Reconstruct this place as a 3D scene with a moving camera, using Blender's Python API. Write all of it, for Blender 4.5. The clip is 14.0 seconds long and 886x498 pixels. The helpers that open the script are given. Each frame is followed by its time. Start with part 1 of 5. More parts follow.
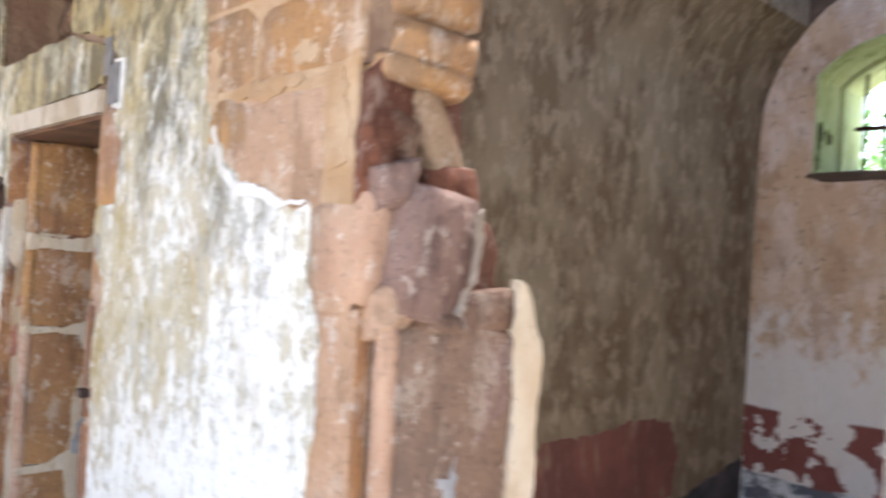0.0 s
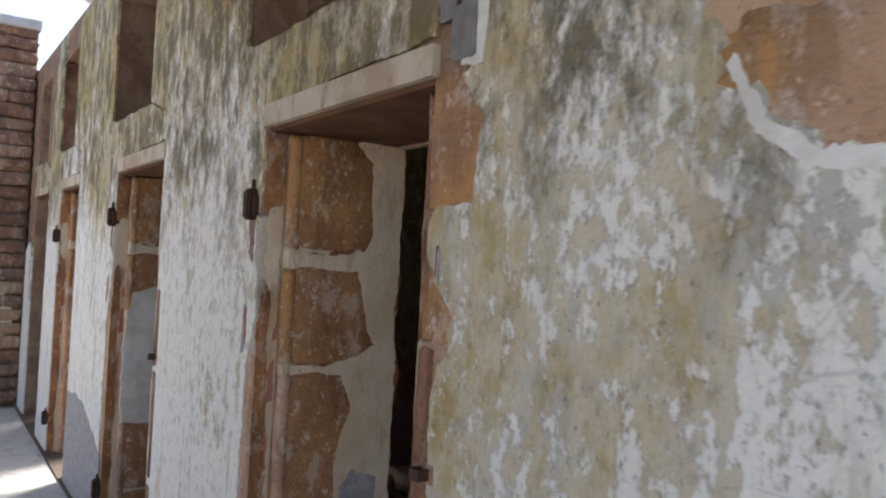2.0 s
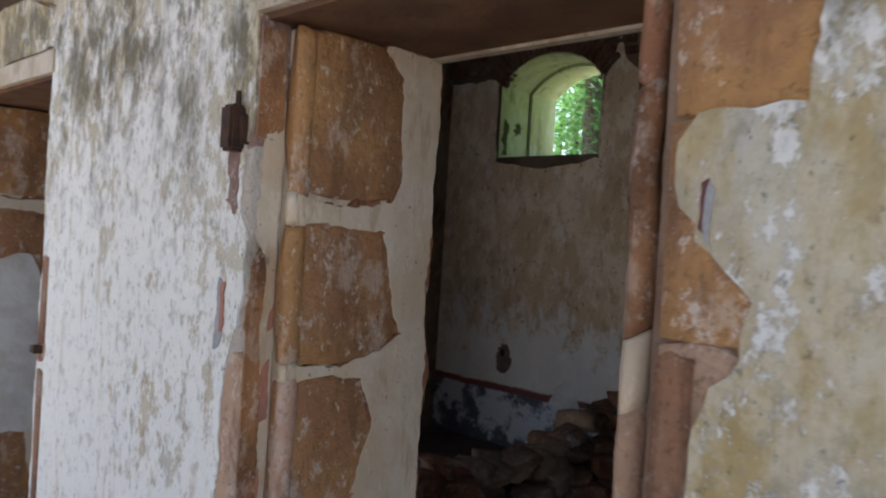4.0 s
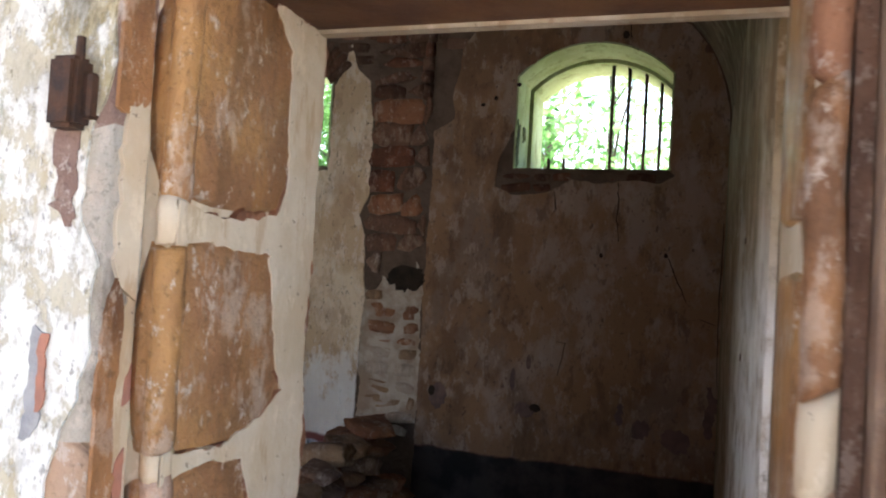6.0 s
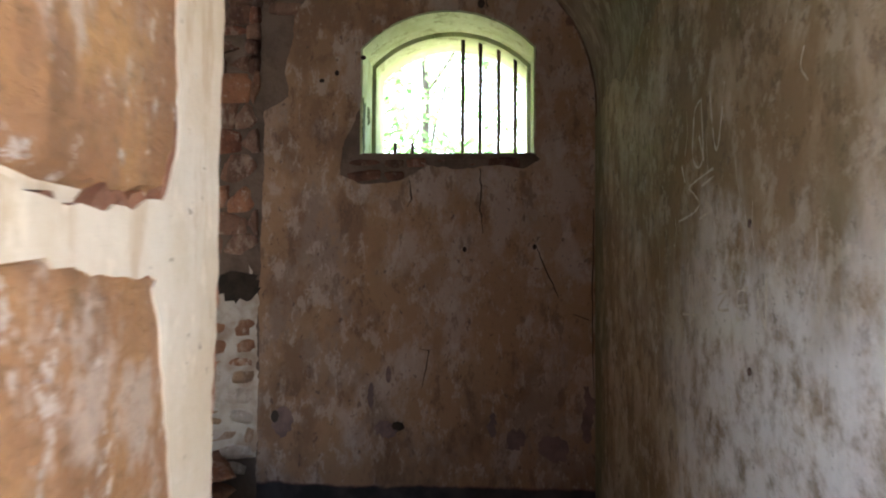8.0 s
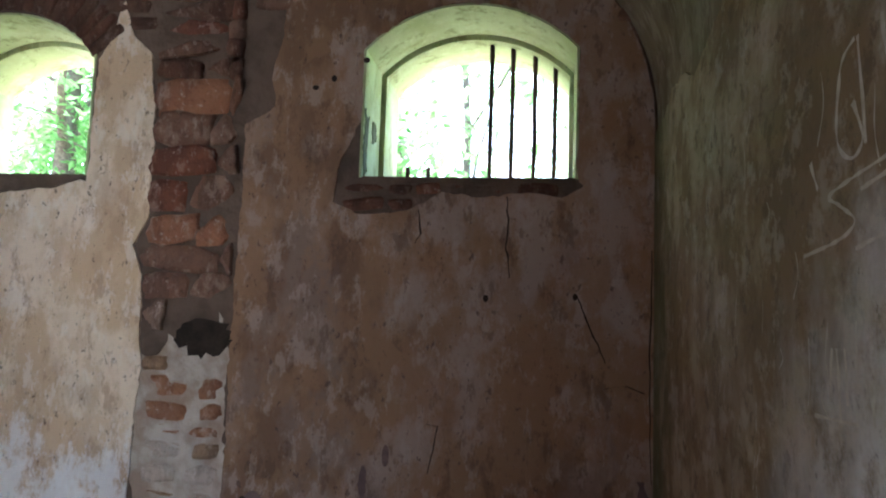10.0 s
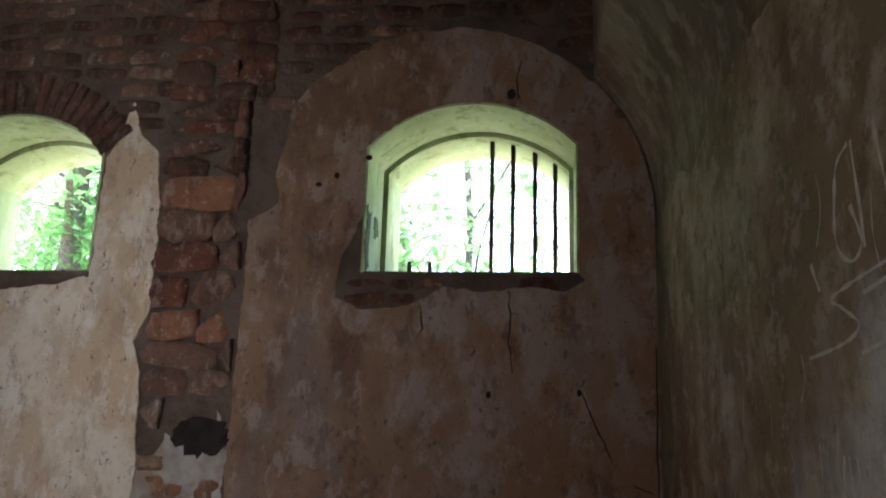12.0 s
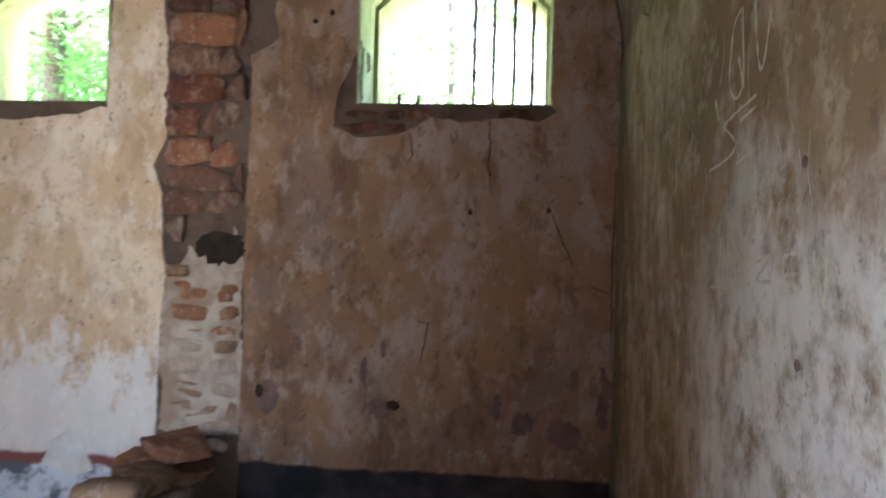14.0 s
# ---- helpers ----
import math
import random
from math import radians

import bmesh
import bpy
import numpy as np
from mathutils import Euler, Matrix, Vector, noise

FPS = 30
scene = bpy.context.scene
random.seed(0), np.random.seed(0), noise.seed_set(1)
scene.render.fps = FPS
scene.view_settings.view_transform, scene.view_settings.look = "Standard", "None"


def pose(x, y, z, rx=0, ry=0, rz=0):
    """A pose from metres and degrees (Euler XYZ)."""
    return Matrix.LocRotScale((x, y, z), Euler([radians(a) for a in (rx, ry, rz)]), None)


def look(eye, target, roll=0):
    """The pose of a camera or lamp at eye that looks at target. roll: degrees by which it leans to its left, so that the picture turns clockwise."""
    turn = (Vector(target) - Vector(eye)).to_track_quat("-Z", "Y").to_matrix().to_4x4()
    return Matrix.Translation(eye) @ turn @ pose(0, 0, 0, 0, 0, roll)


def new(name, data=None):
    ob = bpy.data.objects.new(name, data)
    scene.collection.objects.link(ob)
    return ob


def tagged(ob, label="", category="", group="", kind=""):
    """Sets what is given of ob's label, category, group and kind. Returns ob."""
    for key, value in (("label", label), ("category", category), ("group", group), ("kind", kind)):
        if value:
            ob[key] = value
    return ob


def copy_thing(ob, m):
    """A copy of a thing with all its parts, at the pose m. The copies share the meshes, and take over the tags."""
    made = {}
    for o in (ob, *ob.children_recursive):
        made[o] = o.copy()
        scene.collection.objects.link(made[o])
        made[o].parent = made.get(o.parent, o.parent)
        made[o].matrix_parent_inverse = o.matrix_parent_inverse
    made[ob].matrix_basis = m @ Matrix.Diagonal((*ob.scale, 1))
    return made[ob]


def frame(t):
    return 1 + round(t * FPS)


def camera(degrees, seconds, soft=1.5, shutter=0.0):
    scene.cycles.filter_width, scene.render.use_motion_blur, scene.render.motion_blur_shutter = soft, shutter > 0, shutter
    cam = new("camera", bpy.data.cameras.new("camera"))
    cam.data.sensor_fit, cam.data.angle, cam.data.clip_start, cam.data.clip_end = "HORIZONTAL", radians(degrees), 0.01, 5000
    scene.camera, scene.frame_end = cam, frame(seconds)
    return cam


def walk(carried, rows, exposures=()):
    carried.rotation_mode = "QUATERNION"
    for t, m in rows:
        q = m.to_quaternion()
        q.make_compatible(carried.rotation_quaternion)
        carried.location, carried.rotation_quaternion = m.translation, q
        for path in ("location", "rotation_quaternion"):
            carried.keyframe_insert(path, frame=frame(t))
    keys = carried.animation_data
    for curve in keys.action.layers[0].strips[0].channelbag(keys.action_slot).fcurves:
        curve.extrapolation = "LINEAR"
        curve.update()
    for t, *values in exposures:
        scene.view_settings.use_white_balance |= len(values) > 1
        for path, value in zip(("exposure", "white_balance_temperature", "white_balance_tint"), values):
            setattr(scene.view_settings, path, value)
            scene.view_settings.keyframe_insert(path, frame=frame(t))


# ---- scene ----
cam = camera(59.2, 14.0, 2.0, 0.5)
PATH = [
    (0, (0.551, -0.85, 1.618), (-0.904, 0.522, 1.627), 3.4),
    (0.5, (0.241, -0.812, 1.592), (-1.383, 0.355, 1.598), 1.4),
    (1, (0.008, -0.837, 1.574), (-1.719, 0.171, 1.616), 2.3),
    (1.5, (-0.283, -0.905, 1.575), (-1.949, 0.2, 1.625), 1.2),
    (2, (-0.495, -0.912, 1.579), (-2.148, 0.213, 1.614), 3.0),
    (4.5, (-1.619, -0.878, 1.506), (-2.894, 0.663, 1.48), 3.2),
    (5, (-1.786, -0.842, 1.502), (-2.868, 0.84, 1.479), 2.7),
    (5.5, (-1.95, -0.882, 1.509), (-2.691, 0.976, 1.508), 2.1),
    (6, (-2.086, -0.863, 1.511), (-2.725, 1.031, 1.583), 3.4),
    (6.5, (-2.242, -0.724, 1.495), (-2.833, 1.184, 1.581), 3.6),
    (7, (-2.379, -0.631, 1.503), (-2.86, 1.309, 1.578), 2.9),
    (7.5, (-2.485, -0.546, 1.521), (-2.699, 1.442, 1.57), 1.0),
    (8, (-2.509, -0.336, 1.532), (-2.639, 1.658, 1.611), 0.4),
    (10.5, (-2.411, 0.57, 1.575), (-2.688, 2.528, 1.878), 2.3),
    (11, (-2.416, 0.548, 1.591), (-2.642, 2.489, 2.017), 2.0),
    (11.5, (-2.42, 0.532, 1.592), (-2.671, 2.463, 2.049), 1.7),
    (12, (-2.416, 0.522, 1.583), (-2.687, 2.456, 2.013), 1.7),
    (12.5, (-2.444, 0.456, 1.562), (-2.688, 2.416, 1.879), 1.3),
    (13, (-2.479, 0.32, 1.54), (-2.629, 2.309, 1.691), 1.6),
    (13.5, (-2.466, 0.212, 1.53), (-2.542, 2.21, 1.602), 1.7),
    (14, (-2.393, 0.087, 1.504), (-2.607, 2.075, 1.51), 1.6),
]
walk(cam, [(t, look(eye, target, roll)) for t, eye, target, roll in PATH],
     [(0.0, 2.65, 6000, 10), (0.5, 2.2, 6100, 10), (1.0, 1.75, 6100, 10), (1.5, 1.45, 6100, 10), (2.0, 1.25, 6100, 10), (4.5, 1.75, 5850, 10), (5.0, 2.0, 6100, 10), (5.5, 2.45, 6100, 10), (6.5, 3.05, 6100, 10), (7.5, 3.3, 6100, 10), (8.2, 3.65, 6000, 10), (10.5, 3.55, 5350, 10), (11.5, 3.35, 5550, 10), (12.5, 3.12, 5450, 10), (13.0, 3.22, 5500, 10), (13.5, 3.6, 5600, 10), (14.0, 4.15, 5750, 10)])

# world and light
world = bpy.data.worlds.new("sky")
scene.world = world
world.use_nodes = True
wn = world.node_tree
sky = wn.nodes.new("ShaderNodeTexSky")
sky.sky_type, sky.sun_disc = "NISHITA", False
sky.sun_elevation, sky.sun_rotation = radians(62), radians(-30)
sky.dust_density, sky.air_density, sky.ozone_density = 3.0, 1.0, 1.0
wn.links.new(sky.outputs[0], wn.nodes["Background"].inputs[0])
wn.nodes["Background"].inputs[1].default_value = 0.15
sun = new("sun", bpy.data.lights.new("sun", "SUN"))
sun.data.energy, sun.data.angle, sun.data.color = 5.0, radians(12), (1.0, 0.97, 0.93)
sun.matrix_world = look((-2.3, 4.0, 8.7), (0.0, 0.0, 0.0))


# ---------------------------------------------------------------- materials
class Mat:
    """A small builder for one node material."""

    def __init__(self, name, rough=0.9, metal=0.0):
        self.m = bpy.data.materials.new(name)
        self.m.use_nodes = True
        self.t = self.m.node_tree
        self.b = self.t.nodes["Principled BSDF"]
        self.b.inputs["Roughness"].default_value = rough
        self.b.inputs["Metallic"].default_value = metal
        self.b.inputs["Specular IOR Level"].default_value = 0.25
        self.co = self.t.nodes.new("ShaderNodeNewGeometry").outputs["Position"]
        self.height = []

    def node(self, kind, **values):
        n = self.t.nodes.new(kind)
        for key, value in values.items():
            n.inputs[key].default_value = value
        return n

    def noise(self, scale, stretch=(1, 1, 1), detail=5.0, shift=0.0, rough=0.6, warp=0.0):
        mp = self.t.nodes.new("ShaderNodeMapping")
        mp.inputs["Scale"].default_value = stretch
        mp.inputs["Location"].default_value = (shift, shift * 0.7, shift * 1.3)
        self.t.links.new(self.co, mp.inputs[0])
        n = self.node("ShaderNodeTexNoise", Scale=scale, Detail=detail, Roughness=rough, Distortion=warp)
        self.t.links.new(mp.outputs[0], n.inputs["Vector"])
        return n.outputs["Fac"]

    def step(self, fac, lo, hi):
        n = self.node("ShaderNodeMapRange")
        n.inputs["From Min"].default_value, n.inputs["From Max"].default_value = lo, hi
        n.interpolation_type = "SMOOTHSTEP"
        self.t.links.new(fac, n.inputs["Value"])
        return n.outputs[0]

    def math(self, op, a, b):
        n = self.t.nodes.new("ShaderNodeMath")
        n.operation = op
        for i, v in enumerate((a, b)):
            if isinstance(v, (int, float)):
                n.inputs[i].default_value = v
            else:
                self.t.links.new(v, n.inputs[i])
        return n.outputs[0]

    def axis(self, name):
        n = self.t.nodes.new("ShaderNodeSeparateXYZ")
        self.t.links.new(self.co, n.inputs[0])
        return n.outputs[name]

    def colour(self, v):
        if isinstance(v, tuple):
            n = self.t.nodes.new("ShaderNodeRGB")
            n.outputs[0].default_value = (*v, 1)
            return n.outputs[0]
        return v

    def mix(self, fac, a, b):
        n = self.t.nodes.new("ShaderNodeMix")
        n.data_type = "RGBA"
        if isinstance(fac, (int, float)):
            n.inputs[0].default_value = fac
        else:
            self.t.links.new(fac, n.inputs[0])
        self.t.links.new(self.colour(a), n.inputs[6])
        self.t.links.new(self.colour(b), n.inputs[7])
        return n.outputs[2]

    def random(self):
        return self.t.nodes.new("ShaderNodeObjectInfo").outputs["Random"]

    def island(self):
        return self.t.nodes.new("ShaderNodeNewGeometry").outputs["Random Per Island"]

    def bump(self, fac, strength, distance):
        n = self.t.nodes.new("ShaderNodeBump")
        n.inputs["Strength"].default_value, n.inputs["Distance"].default_value = strength, distance
        self.t.links.new(fac, n.inputs["Height"])
        if self.height:
            self.t.links.new(self.height[-1], n.inputs["Normal"])
        self.height.append(n.outputs[0])

    def done(self, col):
        self.t.links.new(self.colour(col), self.b.inputs["Base Color"])
        if self.height:
            self.t.links.new(self.height[-1], self.b.inputs["Normal"])
        return self.m


def plaster_front():
    """Old limewash over ochre plaster: patches of white that thin out upwards, mouldy under the eaves; the shaded wall
    top is painted into both.
    """
    m = Mat("limewashed_plaster", 0.8)
    c = m.mix(m.step(m.noise(1.7, (1.2, 1, 0.9), 7, 3.1, 0.62), 0.40, 0.58), (0.47, 0.385, 0.22), (0.405, 0.285, 0.105))
    c = m.mix(m.math("MULTIPLY", m.step(m.noise(4.5, (1.4, 1, 0.8), 8, 8.0, 0.68), 0.50, 0.62), 0.65), c, (0.42, 0.39, 0.33))
    c = m.mix(m.math("MULTIPLY", m.step(m.noise(13, (1.6, 1, 0.7), 9, 81.0, 0.72), 0.52, 0.62), 0.55), c, (0.30, 0.23, 0.13))
    # how much of the lime is left; weighted low to paint in the brighter foot
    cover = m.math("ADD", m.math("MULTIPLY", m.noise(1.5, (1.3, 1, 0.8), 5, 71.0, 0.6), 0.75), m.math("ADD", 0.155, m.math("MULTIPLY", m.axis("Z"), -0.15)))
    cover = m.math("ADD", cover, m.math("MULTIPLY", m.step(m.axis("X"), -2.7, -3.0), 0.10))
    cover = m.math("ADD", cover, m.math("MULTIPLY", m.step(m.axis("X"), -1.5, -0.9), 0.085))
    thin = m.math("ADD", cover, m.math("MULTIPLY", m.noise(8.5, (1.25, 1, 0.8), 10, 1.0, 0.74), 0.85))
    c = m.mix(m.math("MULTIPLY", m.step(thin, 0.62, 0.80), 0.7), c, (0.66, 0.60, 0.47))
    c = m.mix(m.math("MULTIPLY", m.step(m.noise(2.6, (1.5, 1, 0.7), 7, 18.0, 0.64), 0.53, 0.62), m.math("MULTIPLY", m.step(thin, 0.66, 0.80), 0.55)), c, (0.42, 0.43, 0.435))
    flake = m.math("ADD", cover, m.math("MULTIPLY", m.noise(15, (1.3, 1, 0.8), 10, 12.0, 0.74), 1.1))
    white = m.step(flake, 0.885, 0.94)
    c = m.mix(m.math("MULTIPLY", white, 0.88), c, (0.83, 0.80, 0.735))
    c = m.mix(m.math("MULTIPLY", m.step(m.noise(5.5, (2.4, 1, 0.35), 8, 61.0, 0.68), 0.55, 0.66), 0.45), c, (0.46, 0.345, 0.17))
    c = m.mix(m.math("MULTIPLY", m.step(m.noise(24, (1.2, 1, 0.8), 9, 41.0, 0.74), 0.53, 0.61), 0.4), c, (0.33, 0.29, 0.21))
    c = m.mix(m.math("MULTIPLY", m.step(m.noise(48, (1.3, 1, 0.7), 6, 30.0, 0.72), 0.58, 0.64), 0.6), c, (0.13, 0.105, 0.07))
    # mouldy top, strengthened to put the roof's shade into the colour
    mould_shade = m.math("ADD", m.axis("Z"), m.math("MULTIPLY", m.noise(4.0, (1.6, 1, 0.7), 9, 95.0, 0.72), 1.8))
    c = m.mix(m.math("MULTIPLY", m.math("MULTIPLY", m.step(mould_shade, 2.45, 2.95), m.step(m.noise(9, (1.3, 1, 0.7), 9, 99.0, 0.74), 0.58, 0.42)), 0.85), c, (0.125, 0.10, 0.055))
    m.bump(m.noise(5, (1.5, 1, 0.8), 7, 2.0), 0.45, 0.02)
    m.bump(white, 0.5, 0.006)
    m.bump(m.noise(30, (1.4, 1, 0.7), 8, 12.0, 0.72), 0.6, 0.008)
    m.bump(m.noise(90, (1, 1, 0.8), 6, 5.0), 0.5, 0.003)
    return m.done(c)


def plaster_cell(name, red_top, black_top, red, white=0.0, warm=(0.56, 0.47, 0.39), tan=(0.42, 0.29, 0.19), dark=(0.2, 0.12, 0.07), lime=(0.7, 0.64, 0.56)):
    """Cream cell plaster with brown stains and a painted dado: a red band over black, flaking off."""
    m = Mat(name, 0.9)
    c = m.mix(m.step(m.noise(2.6, (1.2, 1, 0.8), 8, 1.0, 0.64), 0.43, 0.55), warm, tan)
    c = m.mix(m.math("MULTIPLY", m.step(m.noise(1.3, (1.4, 1, 0.8), 8, 4.0, 0.66), 0.47, 0.60), 0.55), c, dark)
    c = m.mix(m.math("MULTIPLY", m.step(m.noise(5.5, (1.2, 1, 0.75), 9, 24.0, 0.70), 0.50, 0.57), 0.6), c, tan)
    c = m.mix(m.math("MULTIPLY", m.step(m.noise(7.0, (1.4, 1, 0.75), 9, 9.0, 0.72), 0.52, 0.60), 0.55), c, lime)
    c = m.mix(m.math("MULTIPLY", m.step(m.noise(8.5, (1.5, 1, 0.7), 9, 14.0, 0.72), 0.55, 0.62), 0.55), c, dark)
    c = m.mix(m.math("MULTIPLY", m.step(m.noise(21, (1.2, 1, 0.9), 8, 2.0, 0.72), 0.595, 0.64), 0.75), c, (0.10, 0.065, 0.05))
    c = m.mix(m.math("MULTIPLY", m.step(m.noise(40, (1.2, 1, 0.9), 6, 44.0, 0.7), 0.62, 0.67), 0.75), c, (0.07, 0.045, 0.035))
    z = m.math("ADD", m.axis("Z"), m.math("MULTIPLY", m.noise(6, (1, 1, 1), 5, 7.0), 0.06))
    keep = m.step(m.noise(4.2, (1, 1, 1), 6, 11.0), 0.60 - red * 0.3, 0.62 - red * 0.3)
    if white:
        up = m.math("ADD", z, m.math("MULTIPLY", m.noise(6, (1.2, 1, 0.7), 10, 15.0, 0.76), 2.2))
        c = m.mix(m.math("MULTIPLY", m.step(up, red_top + 1.72, red_top + 1.46), white), c, (0.78, 0.77, 0.75))
    c = m.mix(m.math("MULTIPLY", m.step(z, red_top + 0.04, red_top + 0.02), keep), c, m.mix(m.noise(9), (0.17, 0.05, 0.045), (0.27, 0.11, 0.09)))
    low = m.mix(m.step(m.noise(5, (1, 1, 1), 6, 5.0), 0.4, 0.6), (0.022, 0.02, 0.02), (0.055, 0.045, 0.042))
    if white:
        low = m.mix(0.5, low, (0.22, 0.24, 0.29))
        low = m.mix(m.step(m.noise(4.0, (1, 1, 1), 8, 21.0, 0.66), 0.44, 0.54), low, (0.66, 0.68, 0.70))
    c = m.mix(m.step(z, black_top + 0.05, black_top + 0.03), c, low)
    m.bump(m.noise(4, (1, 1, 1), 6, 2.0), 0.4, 0.02)
    m.bump(m.noise(8.5, (1.5, 1, 0.7), 9, 14.0, 0.72), 0.35, 0.008)
    m.bump(m.noise(38, (1, 1, 1), 6, 5.0), 0.5, 0.005)
    return m.done(c)


def plaster_streaked():
    m = Mat("streaked_plaster", 0.85)
    c = m.mix(m.step(m.noise(2.0, (1, 0.9, 0.8), 8, 3.0, 0.66), 0.43, 0.57), (0.42, 0.33, 0.225), (0.27, 0.185, 0.105))
    c = m.mix(m.math("MULTIPLY", m.step(m.noise(4.2, (1, 0.8, 0.85), 8, 8.0, 0.68), 0.49, 0.60), 0.75), c, (0.20, 0.135, 0.075))
    c = m.mix(m.math("MULTIPLY", m.step(m.noise(2.2, (1, 1.4, 0.75), 7, 2.0), 0.55, 0.68), 0.55), c, (0.165, 0.14, 0.08))
    c = m.mix(m.math("MULTIPLY", m.step(m.noise(9, (1, 0.8, 0.9), 9, 18.0, 0.74), 0.52, 0.60), 0.45), c, (0.58, 0.50, 0.40))
    c = m.mix(m.math("MULTIPLY", m.step(m.noise(13, (1, 0.8, 0.9), 9, 28.0, 0.74), 0.54, 0.61), 0.65), c, (0.14, 0.095, 0.058))
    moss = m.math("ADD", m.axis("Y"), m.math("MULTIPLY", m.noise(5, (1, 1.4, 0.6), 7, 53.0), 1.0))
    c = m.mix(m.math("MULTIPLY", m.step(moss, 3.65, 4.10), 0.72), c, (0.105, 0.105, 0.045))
    # limewash left low by the doorway, whitened further to paint in the door light
    low = m.math("ADD", m.axis("Z"), m.math("MULTIPLY", m.noise(2.4, (1, 1.5, 0.8), 7, 33.0), 1.1))
    near = m.math("ADD", m.axis("Y"), m.math("MULTIPLY", m.noise(2.0, (1, 1.5, 0.8), 7, 43.0), 1.4))
    lime = m.math("MULTIPLY", m.step(low, 2.35, 1.95), m.step(near, 2.9, 2.2))
    c = m.mix(m.math("MULTIPLY", m.math("MULTIPLY", lime, m.step(m.noise(7, (1, 0.8, 0.9), 9, 63.0, 0.74), 0.34, 0.56)), 0.88), c, (0.80, 0.78, 0.76))
    c = m.mix(m.math("MULTIPLY", m.step(m.noise(34, (1, 0.9, 0.9), 7, 73.0, 0.72), 0.60, 0.66), 0.5), c, (0.10, 0.075, 0.05))
    m.bump(m.noise(6, (1, 1.4, 0.8), 6, 2.0), 0.4, 0.015)
    m.bump(m.noise(40, (1, 1, 0.7), 6, 5.0), 0.5, 0.005)
    return m.done(c)


def plaster_olive():
    m = Mat("olive_plaster", 0.9)
    c = m.mix(m.step(m.noise(1.5, (1, 1.1, 0.8), 6, 3.0), 0.36, 0.64), (0.25, 0.205, 0.14), (0.17, 0.125, 0.08))
    c = m.mix(m.math("MULTIPLY", m.step(m.noise(3.2, (1, 1.3, 0.7), 8, 8.0, 0.68), 0.47, 0.60), 0.7), c, (0.12, 0.08, 0.045))
    c = m.mix(m.math("MULTIPLY", m.step(m.noise(9, (1, 1.3, 0.8), 8, 18.0, 0.74), 0.51, 0.58), 0.5), c, (0.36, 0.31, 0.23))
    m.bump(m.noise(6, (1, 1, 0.8), 6, 2.0), 0.4, 0.015)
    m.bump(m.noise(40, (1, 1, 1), 6, 5.0), 0.4, 0.005)
    return m.done(c)


def laterite(name, a, b, c2, gloss=0.75, pale=0.5):
    m = Mat(name, gloss)
    r = m.random()
    c = m.mix(m.step(m.noise(6, (1, 1, 0.8), 7, 1.0, 0.65), 0.40, 0.60), a, b)
    c = m.mix(m.math("MULTIPLY", r, 0.6), c, c2)
    c = m.mix(m.math("MULTIPLY", m.step(m.noise(4.5, (1.6, 1.6, 0.6), 8, 46.0, 0.66), 0.50, 0.62), 0.6), c, tuple(v * 0.55 for v in b))
    c = m.mix(m.math("MULTIPLY", m.step(m.noise(9, (1.2, 1.2, 0.7), 8, 4.0, 0.70), 0.53, 0.62), pale), c, (0.58, 0.46, 0.36))
    c = m.mix(m.math("MULTIPLY", m.step(m.noise(26, (1.0, 1.0, 0.8), 8, 16.0, 0.76), 0.56, 0.62), pale * 1.2), c, (0.66, 0.56, 0.47))
    c = m.mix(m.math("MULTIPLY", m.step(m.noise(70, (1, 1, 1), 7, 6.0, 0.7), 0.55, 0.64), 0.5), c, tuple(v * 0.35 for v in a))
    m.bump(m.noise(14, (1, 1, 1), 8, 2.0, 0.66), 0.8, 0.022)
    m.bump(m.noise(75, (1, 1, 1), 6, 2.0), 0.7, 0.006)
    return m.done(c)


def mortar(name, a, b):
    m = Mat(name, 0.95)
    c = m.mix(m.step(m.noise(6, (1, 1, 1), 6, 1.0), 0.38, 0.62), a, b)
    m.bump(m.noise(12, (1, 1, 1), 7, 2.0), 0.8, 0.03)
    m.bump(m.noise(60, (1, 1, 1), 6, 2.0), 0.6, 0.006)
    return m.done(c)


def earth(name, a, b, c2):
    m = Mat(name, 0.95)
    c = m.mix(m.step(m.noise(1.1, (1, 1, 1), 7, 1.0), 0.38, 0.62), a, b)
    c = m.mix(m.math("MULTIPLY", m.step(m.noise(14, (1, 1, 1), 7, 3.0), 0.54, 0.64), 0.6), c, c2)
    m.bump(m.noise(22, (1, 1, 1), 7, 2.0), 0.6, 0.02)
    return m.done(c)


def plain(name, a, b, rough=0.8, metal=0.0, scale=12, size=0.01):
    m = Mat(name, rough, metal)
    c = m.mix(m.step(m.noise(scale, (1, 1, 1), 6, 1.0), 0.35, 0.65), a, b)
    m.bump(m.noise(scale * 3, (1, 1, 1), 6, 2.0), 0.5, size)
    return m.done(c)


def leafy(name, a, b):
    m = Mat(name, 0.5)
    c = m.mix(m.island(), a, b)
    tr = m.t.nodes.new("ShaderNodeBsdfTranslucent")
    add = m.t.nodes.new("ShaderNodeMixShader")
    add.inputs[0].default_value = 0.7
    m.t.links.new(c, tr.inputs[0])
    m.t.links.new(m.b.outputs[0], add.inputs[1])
    m.t.links.new(tr.outputs[0], add.inputs[2])
    m.t.links.new(add.outputs[0], m.t.nodes["Material Output"].inputs[0])
    return m.done(c)


